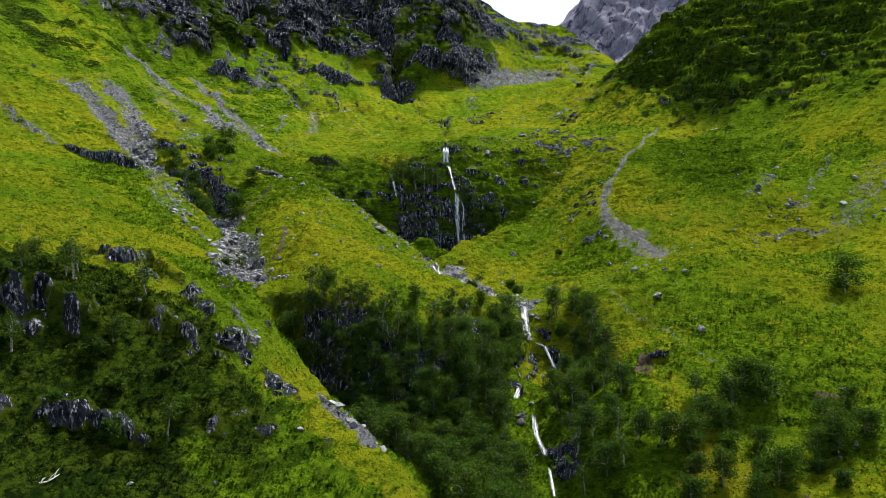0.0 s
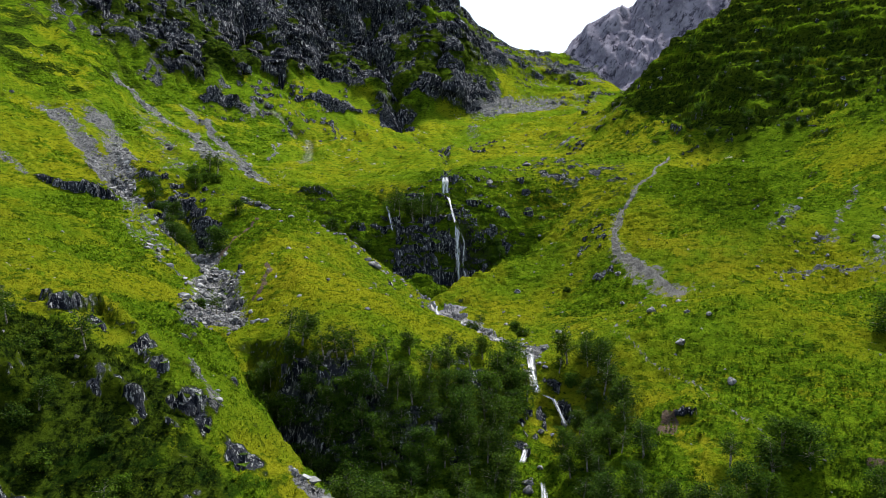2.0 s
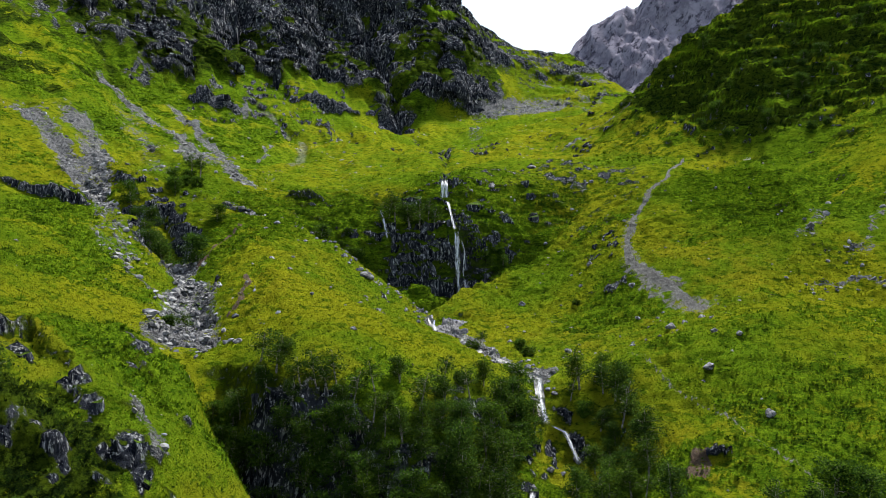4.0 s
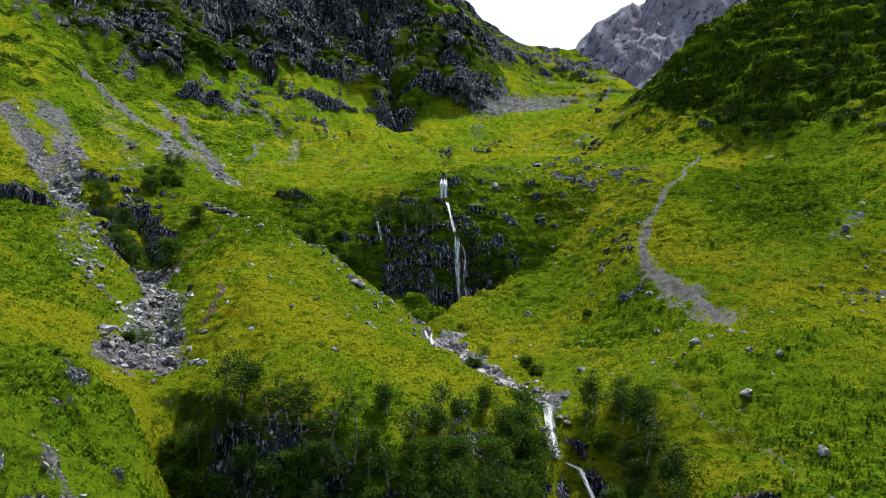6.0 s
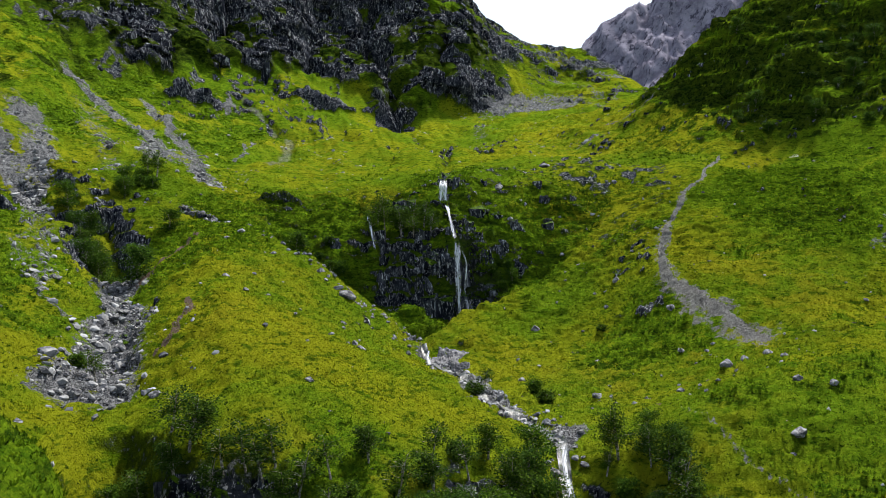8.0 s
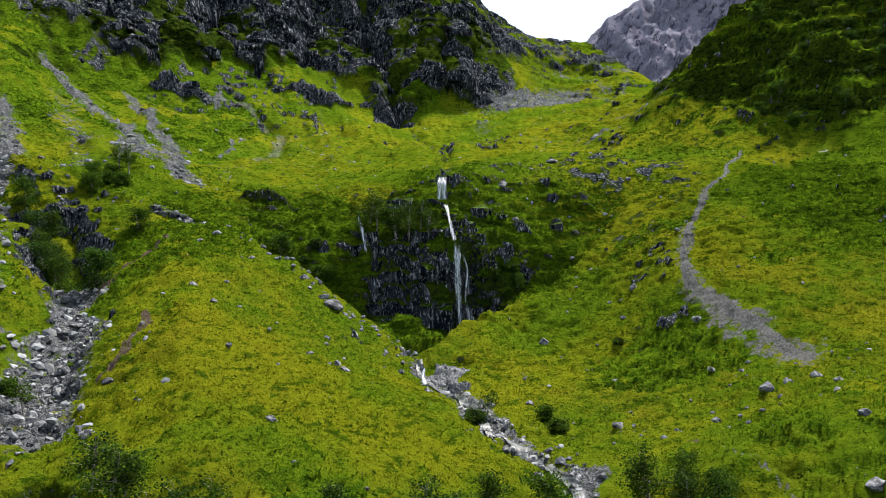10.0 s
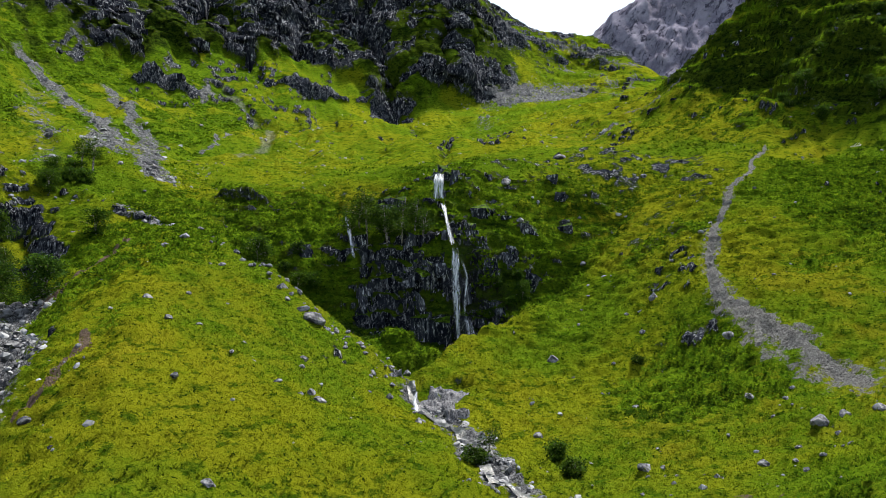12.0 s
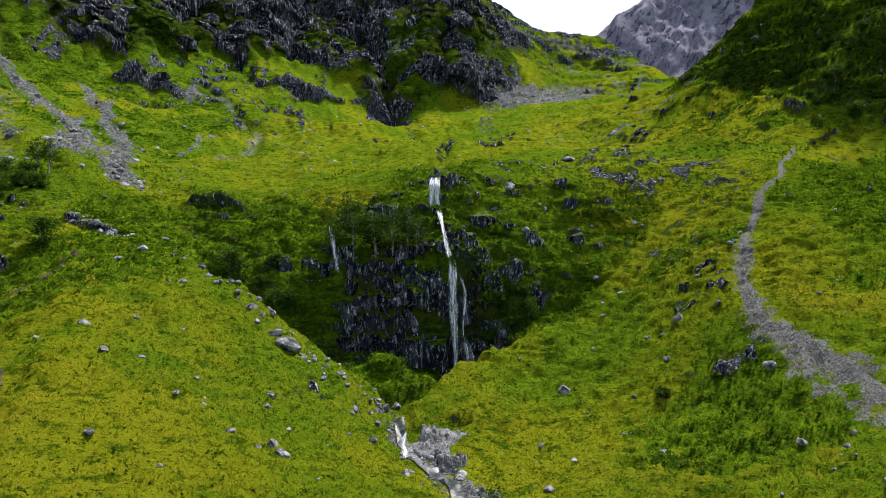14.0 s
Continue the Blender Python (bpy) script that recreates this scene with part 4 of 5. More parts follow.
# ---- falling and running water ----
def ribbon(name, line, widths, material, lift=0.35, strands=9, wander=0.25, hug=True, seed=0):
    """A strip of water along a line (x, y, z); widths in metres at its ends and middle."""
    pts = densify(line, 0.5)
    n = len(pts)
    gx, gy = np.linspace(-1, 1, strands), np.linspace(0, 1, n)
    p = np.array(pts)
    run = np.gradient(p[:, :2], axis=0)
    w = np.interp(gy, np.linspace(0, 1, len(widths)), widths)
    px = np.zeros((n, strands)); py = px.copy(); pz = px.copy()
    for k in range(n):
        for j in range(strands):
            s = gx[j] * w[k] * 0.5
            px[k, j] = p[k, 0] + s + wander * float(grain(k * 0.14, 0.5, seed=seed))
            py[k, j] = p[k, 1] - lift - 0.25 * (1 - gx[j] ** 2) + 0.12 * float(grain(j * 0.7, k * 0.2, seed=seed + 1))
            pz[k, j] = p[k, 2]
            if hug:
                pz[k, j] = max(p[k, 2] if not hug else -99, on_ground(px[k, j], p[k, 1]) + 0.18)
                py[k, j] = p[k, 1]
    ob = sheet(name, gx, gy, px, py, pz, material)
    rim = ob.data.attributes.new("rim", "FLOAT", "POINT")
    ends = np.maximum(ease(0.12, 0.0, gy), ease(0.9, 1.0, gy))
    rim.data.foreach_set("value", np.maximum(np.abs(gx)[None, :] ** 2.0, 0.8 * ends[:, None]).reshape(-1).astype(np.float32))
    layer = ob.data.uv_layers.new(name="UVMap")
    uv = np.stack(np.meshgrid(gx * np.mean(widths) * 0.5, gy * n * 0.5), -1).reshape(-1, 2)
    idx = np.zeros(len(ob.data.loops), dtype=np.int32)
    ob.data.loops.foreach_get("vertex_index", idx)
    layer.data.foreach_set("uv", uv[idx].reshape(-1).astype(np.float32))
    return ob


FALL_LINES = [
    ([(0.7, 224.2, 25.9), (0.3, 222.4, 24.8), (0.1, 221.4, 22.5), (0.0, 220.8, 21.0)], [0.7, 1.2, 1.4], FALLS, "white upper waterfall dropping over a mossy rock lip"),
    ([(1.0, 224.2, 25.9), (1.1, 222.4, 24.7), (1.2, 221.4, 22.5), (1.4, 220.8, 21.0)], [0.7, 1.3, 1.5], FALLS, "white upper waterfall dropping over a mossy rock lip"),
    ([(1.4, 219.4, 21.2), (1.7, 217.0, 20.2), (2.3, 213.8, 17.9), (3.0, 210.8, 15.2)], [0.9, 0.6, 0.9], FALLS, "white middle cascade sliding down a dark cleft"),
    ([(3.1, 211.4, 14.9), (3.5, 210.0, 12.6), (3.6, 209.2, 7.5), (3.7, 208.6, 0.3)], [0.9, 1.7, 1.2, 0.8, 0.7], FALLS, "tall white waterfall plunging down a dark wet cliff"),
    ([(4.2, 210.6, 13.4), (4.8, 209.8, 11.0), (4.7, 209.4, 5.0)], [0.4, 0.7, 0.25], THREADS, "thin side veil of water beside the tall fall"),
    ([(5.0, 209.4, 5.0), (5.6, 208.2, 3.0), (5.8, 207.4, 0.6)], [1.0, 3.0, 4.2], SPRAY, "pale drifting spray at the foot of the tall fall"),
    ([(-12.7, 214.6, 19.4), (-11.9, 211.6, 17.0), (-11.0, 209.2, 13.4)], [0.5, 0.9, 0.6], THREADS, "thin side trickle running down a mossy cliff"),
    ([(-0.7, 183.0, 0.2), (-1.1, 181.2, -0.6), (-0.8, 178.8, -1.2)], [0.35, 0.5, 0.8], FALLS, "short white cascade beside a bare rock slab"),
    ([(13.4, 138.6, -1.0), (13.0, 136.4, -2.3), (13.4, 132.6, -5.4)], [0.6, 0.7, 1.2], FALLS, "white cascade between boulders at the gorge head"),
    ([(14.2, 132.4, -5.5), (15.6, 131.4, -6.0), (16.3, 129.4, -7.6), (16.8, 128.0, -8.8)], [0.8, 0.7, 0.9], THREADS, "curving white cascade in the wooded gorge"),
    ([(10.8, 119.6, -9.2), (10.1, 117.4, -10.4)], [0.7, 1.0], FALLS, "small white step of water among birches"),
    ([(12.0, 114.4, -11.6), (12.3, 111.0, -13.4), (12.9, 107.6, -15.1)], [0.7, 1.0, 0.8], THREADS, "twin threads of white water deep in the gorge"),
    ([(13.0, 105.6, -15.8), (13.2, 100.0, -17.6)], [0.4, 0.6], FALLS, "narrow white run of water in the gorge bottom"),
]
for k, (line, widths, mat, text) in enumerate(FALL_LINES):
    tagged(ribbon("waterfall", line, widths, mat, lift=0.5, hug=False, seed=3 * k), text, "waterfall", group="waterfalls of the burn")

BURN = [(2, 206, 0), (1.5, 199, 0), (-2.5, 192.5, 0), (-1.8, 187, 0), (-1, 181, 0), (1.5, 176, 0), (3.5, 171, 0), (6.5, 158, 0), (10, 150, 0), (13.3, 141, 0), (13.3, 134, 0), (16.5, 129, 0), (10.5, 119, 0), (12, 113, 0), (13, 106, 0), (13.5, 90, 0), (15, 60, 0)]
tagged(ribbon("water", BURN[3:11], [1.0, 1.0, 1.3, 1.1], STREAM, strands=7, seed=50), "dark mountain burn with broken white water", "stream", kind="structure")

# ---- trees and shrubs ----
def mesh_of(name, verts, faces, material, smooth=False):
    me = bpy.data.meshes.new(name)
    me.from_pydata(verts, [], faces)
    me.materials.append(material)
    if smooth:
        me.polygons.foreach_set("use_smooth", np.ones(len(me.polygons), dtype=bool))
    me.update()
    return me


def tube(verts, faces, pts, radii, sides=5):
    """Adds a tapered limb along pts."""
    start = len(verts)
    for k, (p, r) in enumerate(zip(pts, radii)):
        a, b = Vector(pts[max(k - 1, 0)]), Vector(pts[min(k + 1, len(pts) - 1)])
        turn = (b - a).to_track_quat("Z", "Y")
        for j in range(sides):
            w = 2 * math.pi * j / sides
            verts.append(tuple(Vector(p) + turn @ Vector((math.cos(w) * r, math.sin(w) * r, 0))))
    for k in range(len(pts) - 1):
        for j in range(sides):
            a, b = start + k * sides + j, start + k * sides + (j + 1) % sides
            faces.append((a, b, b + sides, a + sides))


def tree_meshes(kind, seed, tall, wide, stems, clumps, leaves, leaf_size, leaf_mat, bare=0.3):
    """Trunk with limbs, and a loose crown of many small leaf sprays."""
    rnd = random.Random(seed)
    wv, wf, tips = [], [], []
    for s in range(stems):
        lean = rnd.uniform(0, 2 * math.pi)
        out = rnd.uniform(0.02, 0.22) * tall if stems > 1 else rnd.uniform(0, 0.08) * tall
        top = tall * rnd.uniform(0.8, 1.0)
        pts = [(math.cos(lean) * out * (k / 5) ** 1.3 + rnd.uniform(-0.06, 0.06) * k * 0.5, math.sin(lean) * out * (k / 5) ** 1.3 + rnd.uniform(-0.06, 0.06) * k * 0.5, -0.4 + (top + 0.4) * k / 5) for k in range(6)]
        base = 0.022 * tall + 0.02
        tube(wv, wf, pts, [base * (1 - 0.86 * k / 5) for k in range(6)], 6)
        for b in range(clumps // stems):
            f = rnd.uniform(bare, 1.0)
            k = min(int(f * 5), 4)
            u = f * 5 - k
            p = Vector(pts[k]).lerp(Vector(pts[k + 1]), u)
            w = rnd.uniform(0, 2 * math.pi)
            reach = wide * 0.5 * (1.15 - abs(f - 0.5) * 1.1) * rnd.uniform(0.35, 1.1)
            end = p + Vector((math.cos(w) * reach, math.sin(w) * reach, reach * rnd.uniform(0.05, 0.55)))
            mid = p.lerp(end, 0.55) + Vector((0, 0, 0.08 * reach))
            tube(wv, wf, [tuple(p), tuple(mid), tuple(end)], [base * 0.34 * (1.1 - f * 0.6), base * 0.2 * (1.1 - f * 0.6), 0.008], 3)
            tips.append((end, 1.0))
            tips.append((mid, 0.7))
    lv, lf = [], []
    for end, weight in tips:
        r = wide * rnd.uniform(0.08, 0.14)
        for _ in range(int(leaves * weight * rnd.uniform(0.5, 1.4))):
            c = end + Vector((rnd.gauss(0, r), rnd.gauss(0, r), rnd.gauss(-0.1 * r, r * 0.7)))
            size = leaf_size * rnd.uniform(0.6, 1.3)
            turn = Euler((rnd.uniform(-1.0, 1.0), rnd.uniform(-1.0, 1.0), rnd.uniform(0, 6.3))).to_matrix()
            i = len(lv)
            for q in ((-0.5, -0.25, 0), (0.1, -0.5, 0.12), (0.6, 0.1, 0), (0.0, 0.5, -0.1)):
                lv.append(tuple(c + turn @ (Vector(q) * size)))
            lf.append((i, i + 1, i + 2, i + 3))
    return mesh_of(kind + "_wood", wv, wf, BARK, True), mesh_of(kind + "_leaves", lv, lf, leaf_mat)


SORTS = [
    ("birch_tree", tree_meshes("birch", 1, 6.0, 4.2, 2, 34, 44, 0.21, LEAF_BIRCH)),
    ("birch_tree", tree_meshes("birch", 2, 5.2, 3.6, 3, 33, 39, 0.21, LEAF_BIRCH)),
    ("birch_tree", tree_meshes("birch", 3, 6.6, 3.6, 1, 32, 41, 0.21, LEAF_BIRCH, 0.35)),
    ("rowan_tree", tree_meshes("rowan", 4, 5.0, 4.4, 2, 38, 46, 0.21, LEAF_ROWAN, 0.2)),
    ("rowan_tree", tree_meshes("rowan", 5, 4.2, 4.0, 3, 36, 46, 0.21, LEAF_ROWAN, 0.15)),
    ("birch_tree", tree_meshes("birch", 6, 5.6, 3.0, 2, 22, 23, 0.21, LEAF_BIRCH, 0.4)),
    ("shrub", tree_meshes("shrub", 7, 2.2, 2.8, 4, 28, 41, 0.21, LEAF_ROWAN, 0.1)),
    ("shrub", tree_meshes("shrub", 8, 1.8, 2.4, 5, 25, 39, 0.21, LEAF_BIRCH, 0.1)),
]
TREE_TEXT = {
    "birch_tree": ("slender dark green birch with pale thin stems", "tree"),
    "rowan_tree": ("round leafy green rowan with several stems", "tree"),
    "shrub": ("low dense green shrub on the steep bank", "shrub"),
}


def plant(sort, x, y, scale, turn, text="", group=""):
    kind, (wood, leaves) = SORTS[sort]
    ob = new(kind)
    ob.empty_display_size = 0.3
    ob.matrix_world = pose(x, y, on_ground(x, y) - 0.1, 0, 0, turn) @ Matrix.Diagonal((scale, scale, scale * (0.9 + 0.2 * ((turn * 7) % 1)), 1))
    for name, me in (("trunk", wood), ("crown", leaves)):
        part = new(name, me)
        part.parent = ob
    about, cat = TREE_TEXT[kind]
    return tagged(ob, text or about, cat, group=group)


def wood_lot(area, count, gap, sorts, sizes, group, seed, keep_off=1.6, below=999.0):
    """Trees scattered over an area of the plan (corners in order), clear of the burn."""
    rnd, done = random.Random(seed), []
    xs, ys = [p[0] for p in area], [p[1] for p in area]
    for _ in range(count * 30):
        if len(done) >= count:
            break
        x, y = rnd.uniform(min(xs), max(xs)), rnd.uniform(min(ys), max(ys))
        inside = False
        for a, b in zip(area, area[1:] + area[:1]):
            if (a[1] > y) != (b[1] > y) and x < (b[0] - a[0]) * (y - a[1]) / (b[1] - a[1]) + a[0]:
                inside = not inside
        if not inside or any(math.dist((x, y), q) < gap for q in done):
            continue
        if abs(float(to_line(np.array([x]), np.array([y]), BURN)[0][0])) < keep_off:
            continue
        if on_ground(x, y) > below:
            continue
        done.append((x, y))
        plant(rnd.choice(sorts), x, y, rnd.uniform(*sizes), rnd.uniform(0, 360), group=group)


GORGE = "trees in the wooded gorge"
wood_lot([(-28, 133), (-17, 127), (-4, 121), (6, 128), (11, 136), (14, 136), (14, 92), (4, 88), (-6, 98), (-18, 112), (-26, 124)], 135, 1.8, [0, 0, 1, 2, 3, 3, 4, 5], (0.55, 0.9), GORGE, 11, 3.0, -2.5)
wood_lot([(15, 138), (23, 140), (25, 128), (22, 112), (24, 98), (15, 92)], 42, 1.9, [0, 1, 3, 4, 5, 6], (0.5, 0.85), GORGE, 12, 2.8)
wood_lot([(-19, 122), (-13, 122), (-4, 119.5), (-6, 114), (-15, 113), (-18, 118)], 14, 2.1, [5, 1, 5], (0.6, 0.85), GORGE, 23)
wood_lot([(-8, 116), (3, 121), (10, 132), (8, 134), (-2, 125), (-10, 119)], 16, 2.0, [5, 5, 1, 7], (0.45, 0.75), GORGE, 13, 2.5)
wood_lot([(33, 106), (44, 100), (46, 92), (26, 90), (28, 100)], 18, 2.0, [1, 3, 4, 6], (0.6, 1.0), "trees on the lower bank", 14)
wood_lot([(-12, 212.5), (-1.5, 213.5), (-1.5, 217), (-12, 216)], 9, 1.8, [0, 5, 5, 1], (0.8, 1.15), "trees on the ledge by the falls", 15)
wood_lot([(-26, 204), (-14, 206), (-12, 209), (-24, 212)], 7, 1.5, [1, 4, 6, 7], (0.55, 0.9), "trees on the ledge by the falls", 16)
wood_lot([(8, 210.5), (14, 212), (13, 215), (8, 213)], 7, 1.5, [6, 7, 4], (0.6, 0.9), "trees on the ledge by the falls", 17)
wood_lot([(-62, 207), (-55, 199), (-49, 190), (-45, 186), (-50, 186), (-58, 192), (-64, 203)], 10, 2.2, [0, 1, 3, 4], (0.8, 1.1), "trees in the side gully", 18)
wood_lot([(-50, 216), (-56, 210), (-60, 218), (-54, 223)], 8, 2.2, [5, 1, 6, 4], (0.8, 1.1), "trees in the side gully", 19)
wood_lot([(-45, 76), (-34, 74), (-24, 80), (-30, 92), (-42, 92)], 22, 2.2, [7, 6, 5, 1], (0.5, 0.85), "shrubs on the crags", 20)
wood_lot([(-9, 201), (-6, 206), (-14, 205)], 6, 1.4, [6, 7], (0.7, 1.1), "shrubs by the plunge pool", 21)
wood_lot([(64, 268), (84, 246), (112, 232), (120, 285), (80, 296)], 60, 3.0, [6, 7, 4, 7], (0.5, 1.1), "shrubs on the far crags", 22)
for sort, x, y, scale, turn, text in [
    (4, -44.2, 184.8, 1.35, 0, "bushy green tree at the gully mouth"), (4, -43.8, 198.5, 0.9, 50, ""),
    (3, 63.7, 136.2, 1.25, 40, "lone round green tree on open grass"),
    (4, 38.5, 109.5, 1.15, 10, ""), (3, 41.0, 108.0, 1.05, 80, ""), (1, 36.5, 106.5, 0.95, 150, ""), (4, 47.0, 103.5, 0.9, 200, ""), (0, 46.0, 99.0, 0.9, 20, ""),
    (5, 31.9, 107.2, 0.8, 120, ""), (1, 25.8, 99.8, 0.9, 30, ""), (0, 28.9, 98.8, 0.85, 70, ""), (1, 23.6, 112.2, 0.9, 110, ""), (0, 23.4, 123.2, 0.9, 10, ""), (5, 22.1, 129.5, 0.9, 10, ""), (4, 50.2, 100.5, 0.9, 15, ""), (3, 46.2, 98.5, 0.8, 25, ""), (5, -19.3, 123.5, 0.9, 35, ""), (5, -14.1, 119.5, 0.8, 200, ""), (0, -17.0, 120.6, 0.8, 300, ""), (5, -11.2, 119.6, 0.8, 250, ""), (5, -8.5, 118.6, 0.8, 80, ""), (5, -1.5, 120.6, 0.9, 60, ""), (4, 50.5, 106.0, 0.7, 60, ""), (5, 22.6, 131.0, 0.9, 90, ""), (5, 6.5, 163.0, 0.6, 30, ""), (7, 5.2, 161.0, 0.9, 0, ""),
    (6, 12.8, 164.0, 0.8, 10, ""), (7, 14.0, 160.5, 0.9, 70, ""), (6, -37.5, 148.5, 0.7, 10, ""), (5, -33.5, 143.5, 0.7, 200, ""), (7, 25.5, 190.0, 0.6, 0, ""),
]:
    plant(sort, x, y, scale, turn, text, "" if text else "scattered trees on the slopes")

# ---- boulders and loose stone ----
def boulder_mesh(seed, flat, cuts=10):
    bm = bmesh.new()
    bmesh.ops.create_icosphere(bm, subdivisions=2, radius=0.55)
    rnd = random.Random(seed)
    planes = []
    for _ in range(cuts):
        n = Vector((rnd.uniform(-1, 1), rnd.uniform(-1, 1), rnd.uniform(-0.3, 1))).normalized()
        planes.append((n, rnd.uniform(0.27, 0.43)))
    shift = Vector((seed * 3.7, seed * 1.3, 0))
    for v in bm.verts:
        for n, d in planes:
            over = v.co.dot(n) - d
            if over > 0:
                v.co -= n * over * 0.97
        v.co *= 1 + 0.16 * noise.noise(v.co * 2.2 + shift) + 0.05 * noise.noise(v.co * 6 + shift)
        v.co.z *= flat
    me = bpy.data.meshes.new("boulder")
    bm.to_mesh(me)
    bm.free()
    me.materials.append(BOULDER)
    return me


BOULDERS = [boulder_mesh(k + 1, f) for k, f in enumerate((0.7, 0.6, 0.85, 0.55, 0.75, 0.65, 0.5, 0.8))]
BIG_BOULDERS = [boulder_mesh(k + 21, f, 14) for k, f in enumerate((0.75, 0.6, 0.5))]


def set_boulder(rnd, x, y, size, text, group, meshes=BOULDERS, name="boulder"):
    ob = new(name, rnd.choice(meshes))
    s = size * rnd.uniform(0.62, 0.9)
    ob.matrix_world = pose(x, y, on_ground(x, y) + 0.12 * s, rnd.uniform(-14, 14), rnd.uniform(-14, 14), rnd.uniform(0, 360)) @ Matrix.Diagonal((s * rnd.uniform(0.95, 1.35), s * rnd.uniform(0.8, 1.1), s * rnd.uniform(0.85, 1.15), 1))
    return tagged(ob, text, "boulder", group=group)


rnd = random.Random(77)
SPUR_BOULDERS = [(-8.5, 161.8, 1.7), (-9.4, 162.8, 1.2), (-9.9, 160.4, 0.8), (-25.6, 192.5, 1.4), (-33.5, 195, 1.2), (-38.9, 206, 1.3), (-31.9, 198.5, 1.6), (-33.5, 209.8, 1.4), (-25, 205.5, 1.3), (-17.8, 172, 1.2), (-16.9, 164, 1.0), (-15.1, 164.8, 1.0), (-12, 160.8, 0.8), (-12.7, 177, 1.5), (-12.1, 172.8, 1.0), (-28.3, 173.8, 1.7), (-25.5, 178.8, 0.8), (-21.4, 169, 0.9), (-17.9, 150.8, 0.8), (-9.9, 132.2, 1.0), (3.4, 129.8, 1.1)]
RIM_BOULDERS = [(-18.2, 193, 2.0), (-17.1, 190.6, 1.7), (-13.6, 189.5, 3.2), (-15.2, 190.5, 2.0), (-2.8, 194.5, 1.7), (-4.5, 191.8, 1.6), (-20.5, 196, 1.6), (-11, 190, 1.4), (-8, 189, 1.3)]
EAST_BOULDERS = [(16, 196, 1.9), (33.5, 206.5, 0.9), (26.2, 201, 1.0), (29.7, 201, 1.9), (35.2, 185.8, 1.8), (33.5, 173.5, 1.3), (23.2, 179.5, 0.9), (23, 192, 0.8), (37.5, 172.8, 0.8), (12, 172.5, 1.5), (27.2, 195.5, 1.2), (31, 190, 0.9), (36, 237.8, 1.2), (36.3, 163, 2.3), (38.5, 163.2, 1.7), (40.5, 160.8, 1.8), (40.4, 155, 1.4), (29, 156.5, 1.8), (19.9, 159.5, 1.6), (21.7, 160.5, 1.0)]
BANK_BOULDERS = [(33, 132, 1.9), (36.4, 141.2, 1.6), (39, 139.2, 1.0), (32, 130.5, 1.0), (37, 122.9, 1.6), (51.4, 108.8, 1.1), (22.6, 248.5, 2.6), (11.5, 228.8, 2.5), (13.4, 221, 1.8), (33.4, 206.8, 1.0), (23, 219.8, 1.5)]
GULLY_BOULDERS = [(-38.7, 144.2, 4.3), (-34.3, 143.8, 3.0), (-33.5, 138.5, 1.8), (-24.7, 135.8, 1.7), (-28, 148, 1.5), (-35.8, 128.5, 1.1), (-33.8, 123.5, 1.6), (-32.8, 126.2, 1.4), (-14.6, 86, 1.4), (-27.4, 73.5, 0.8)]
for spots, text in (
    (SPUR_BOULDERS, "pale grey lichened boulder half sunk in grass"),
    (RIM_BOULDERS, "large grey boulder on the rim of the ravine"),
    (EAST_BOULDERS, "grey weathered boulder on the grassy slope"),
    (BANK_BOULDERS, "pale angular boulder lying on the green bank"),
    (GULLY_BOULDERS, "big dark grey boulder in the stony gully"),
):
    for x, y, size in spots:
        set_boulder(rnd, x, y, size, text, "boulders on the hillside", BIG_BOULDERS if size > 2.4 else BOULDERS)


def bare_slab(x, y, wide, long, turn, seed, text):
    """A bare sloping face of bedrock, layered and fissured, bedded into the bank."""
    n = 40
    u, v = np.meshgrid(np.linspace(-1, 1, n), np.linspace(-1, 1, n))
    c, d = math.cos(radians(turn)), math.sin(radians(turn))
    wob = 1 + 0.22 * grain(u * 2, v * 2, seed=seed)
    px, py = x + (u * wide * c - v * long * d) * 0.5 * wob, y + (u * wide * d + v * long * c) * 0.5 * wob
    base = np.array([[on_ground(px[a, b], py[a, b]) for b in range(n)] for a in range(n)])
    edge = ease(1.05, 0.72, np.maximum(np.abs(u), np.abs(v)) + 0.16 * rough(u * 3, v * 3, octaves=3, seed=seed + 1))
    layer = (u * 0.8 + v * 1.7 + 0.5 * rough(u * 2, v * 2, octaves=3, seed=seed + 2)) * 2.6
    tread = layer - np.floor(layer)
    crack = ease(0.16, 0.0, np.abs(rough(u * 3.2, v * 2.0, octaves=3, seed=seed + 3)))
    pz = base - 0.45 + edge * (0.66 + 0.16 * tread + 0.16 * rough(u * 4, v * 4, octaves=3, seed=seed + 4) - 0.22 * crack)
    ob = sheet("rock_slab", u[0], v[:, 0], px, py, pz, BARE)
    ob.data.polygons.foreach_set("use_smooth", np.zeros(len(ob.data.polygons), dtype=bool))
    return tagged(ob, text, "boulder", group="slabs by the burn")


bare_slab(1.9, 181.8, 4.6, 6.4, -14, 301, "bare fissured grey slab beside a short cascade")
bare_slab(3.6, 177.8, 3.0, 3.4, 10, 311, "low layered grey slab below the short cascade")
bare_slab(-4.6, 189.6, 1.8, 4.6, 40, 321, "long tilted brown-grey slab beside the burn")



def along(line, count, spread_by, sizes, text, group):
    pts = densify(line, 0.4)
    for _ in range(count):
        p = rnd.choice(pts)
        set_boulder(rnd, p[0] + rnd.gauss(0, spread_by), p[1] + rnd.gauss(0, spread_by), rnd.uniform(*sizes) ** 1.0, text, group)


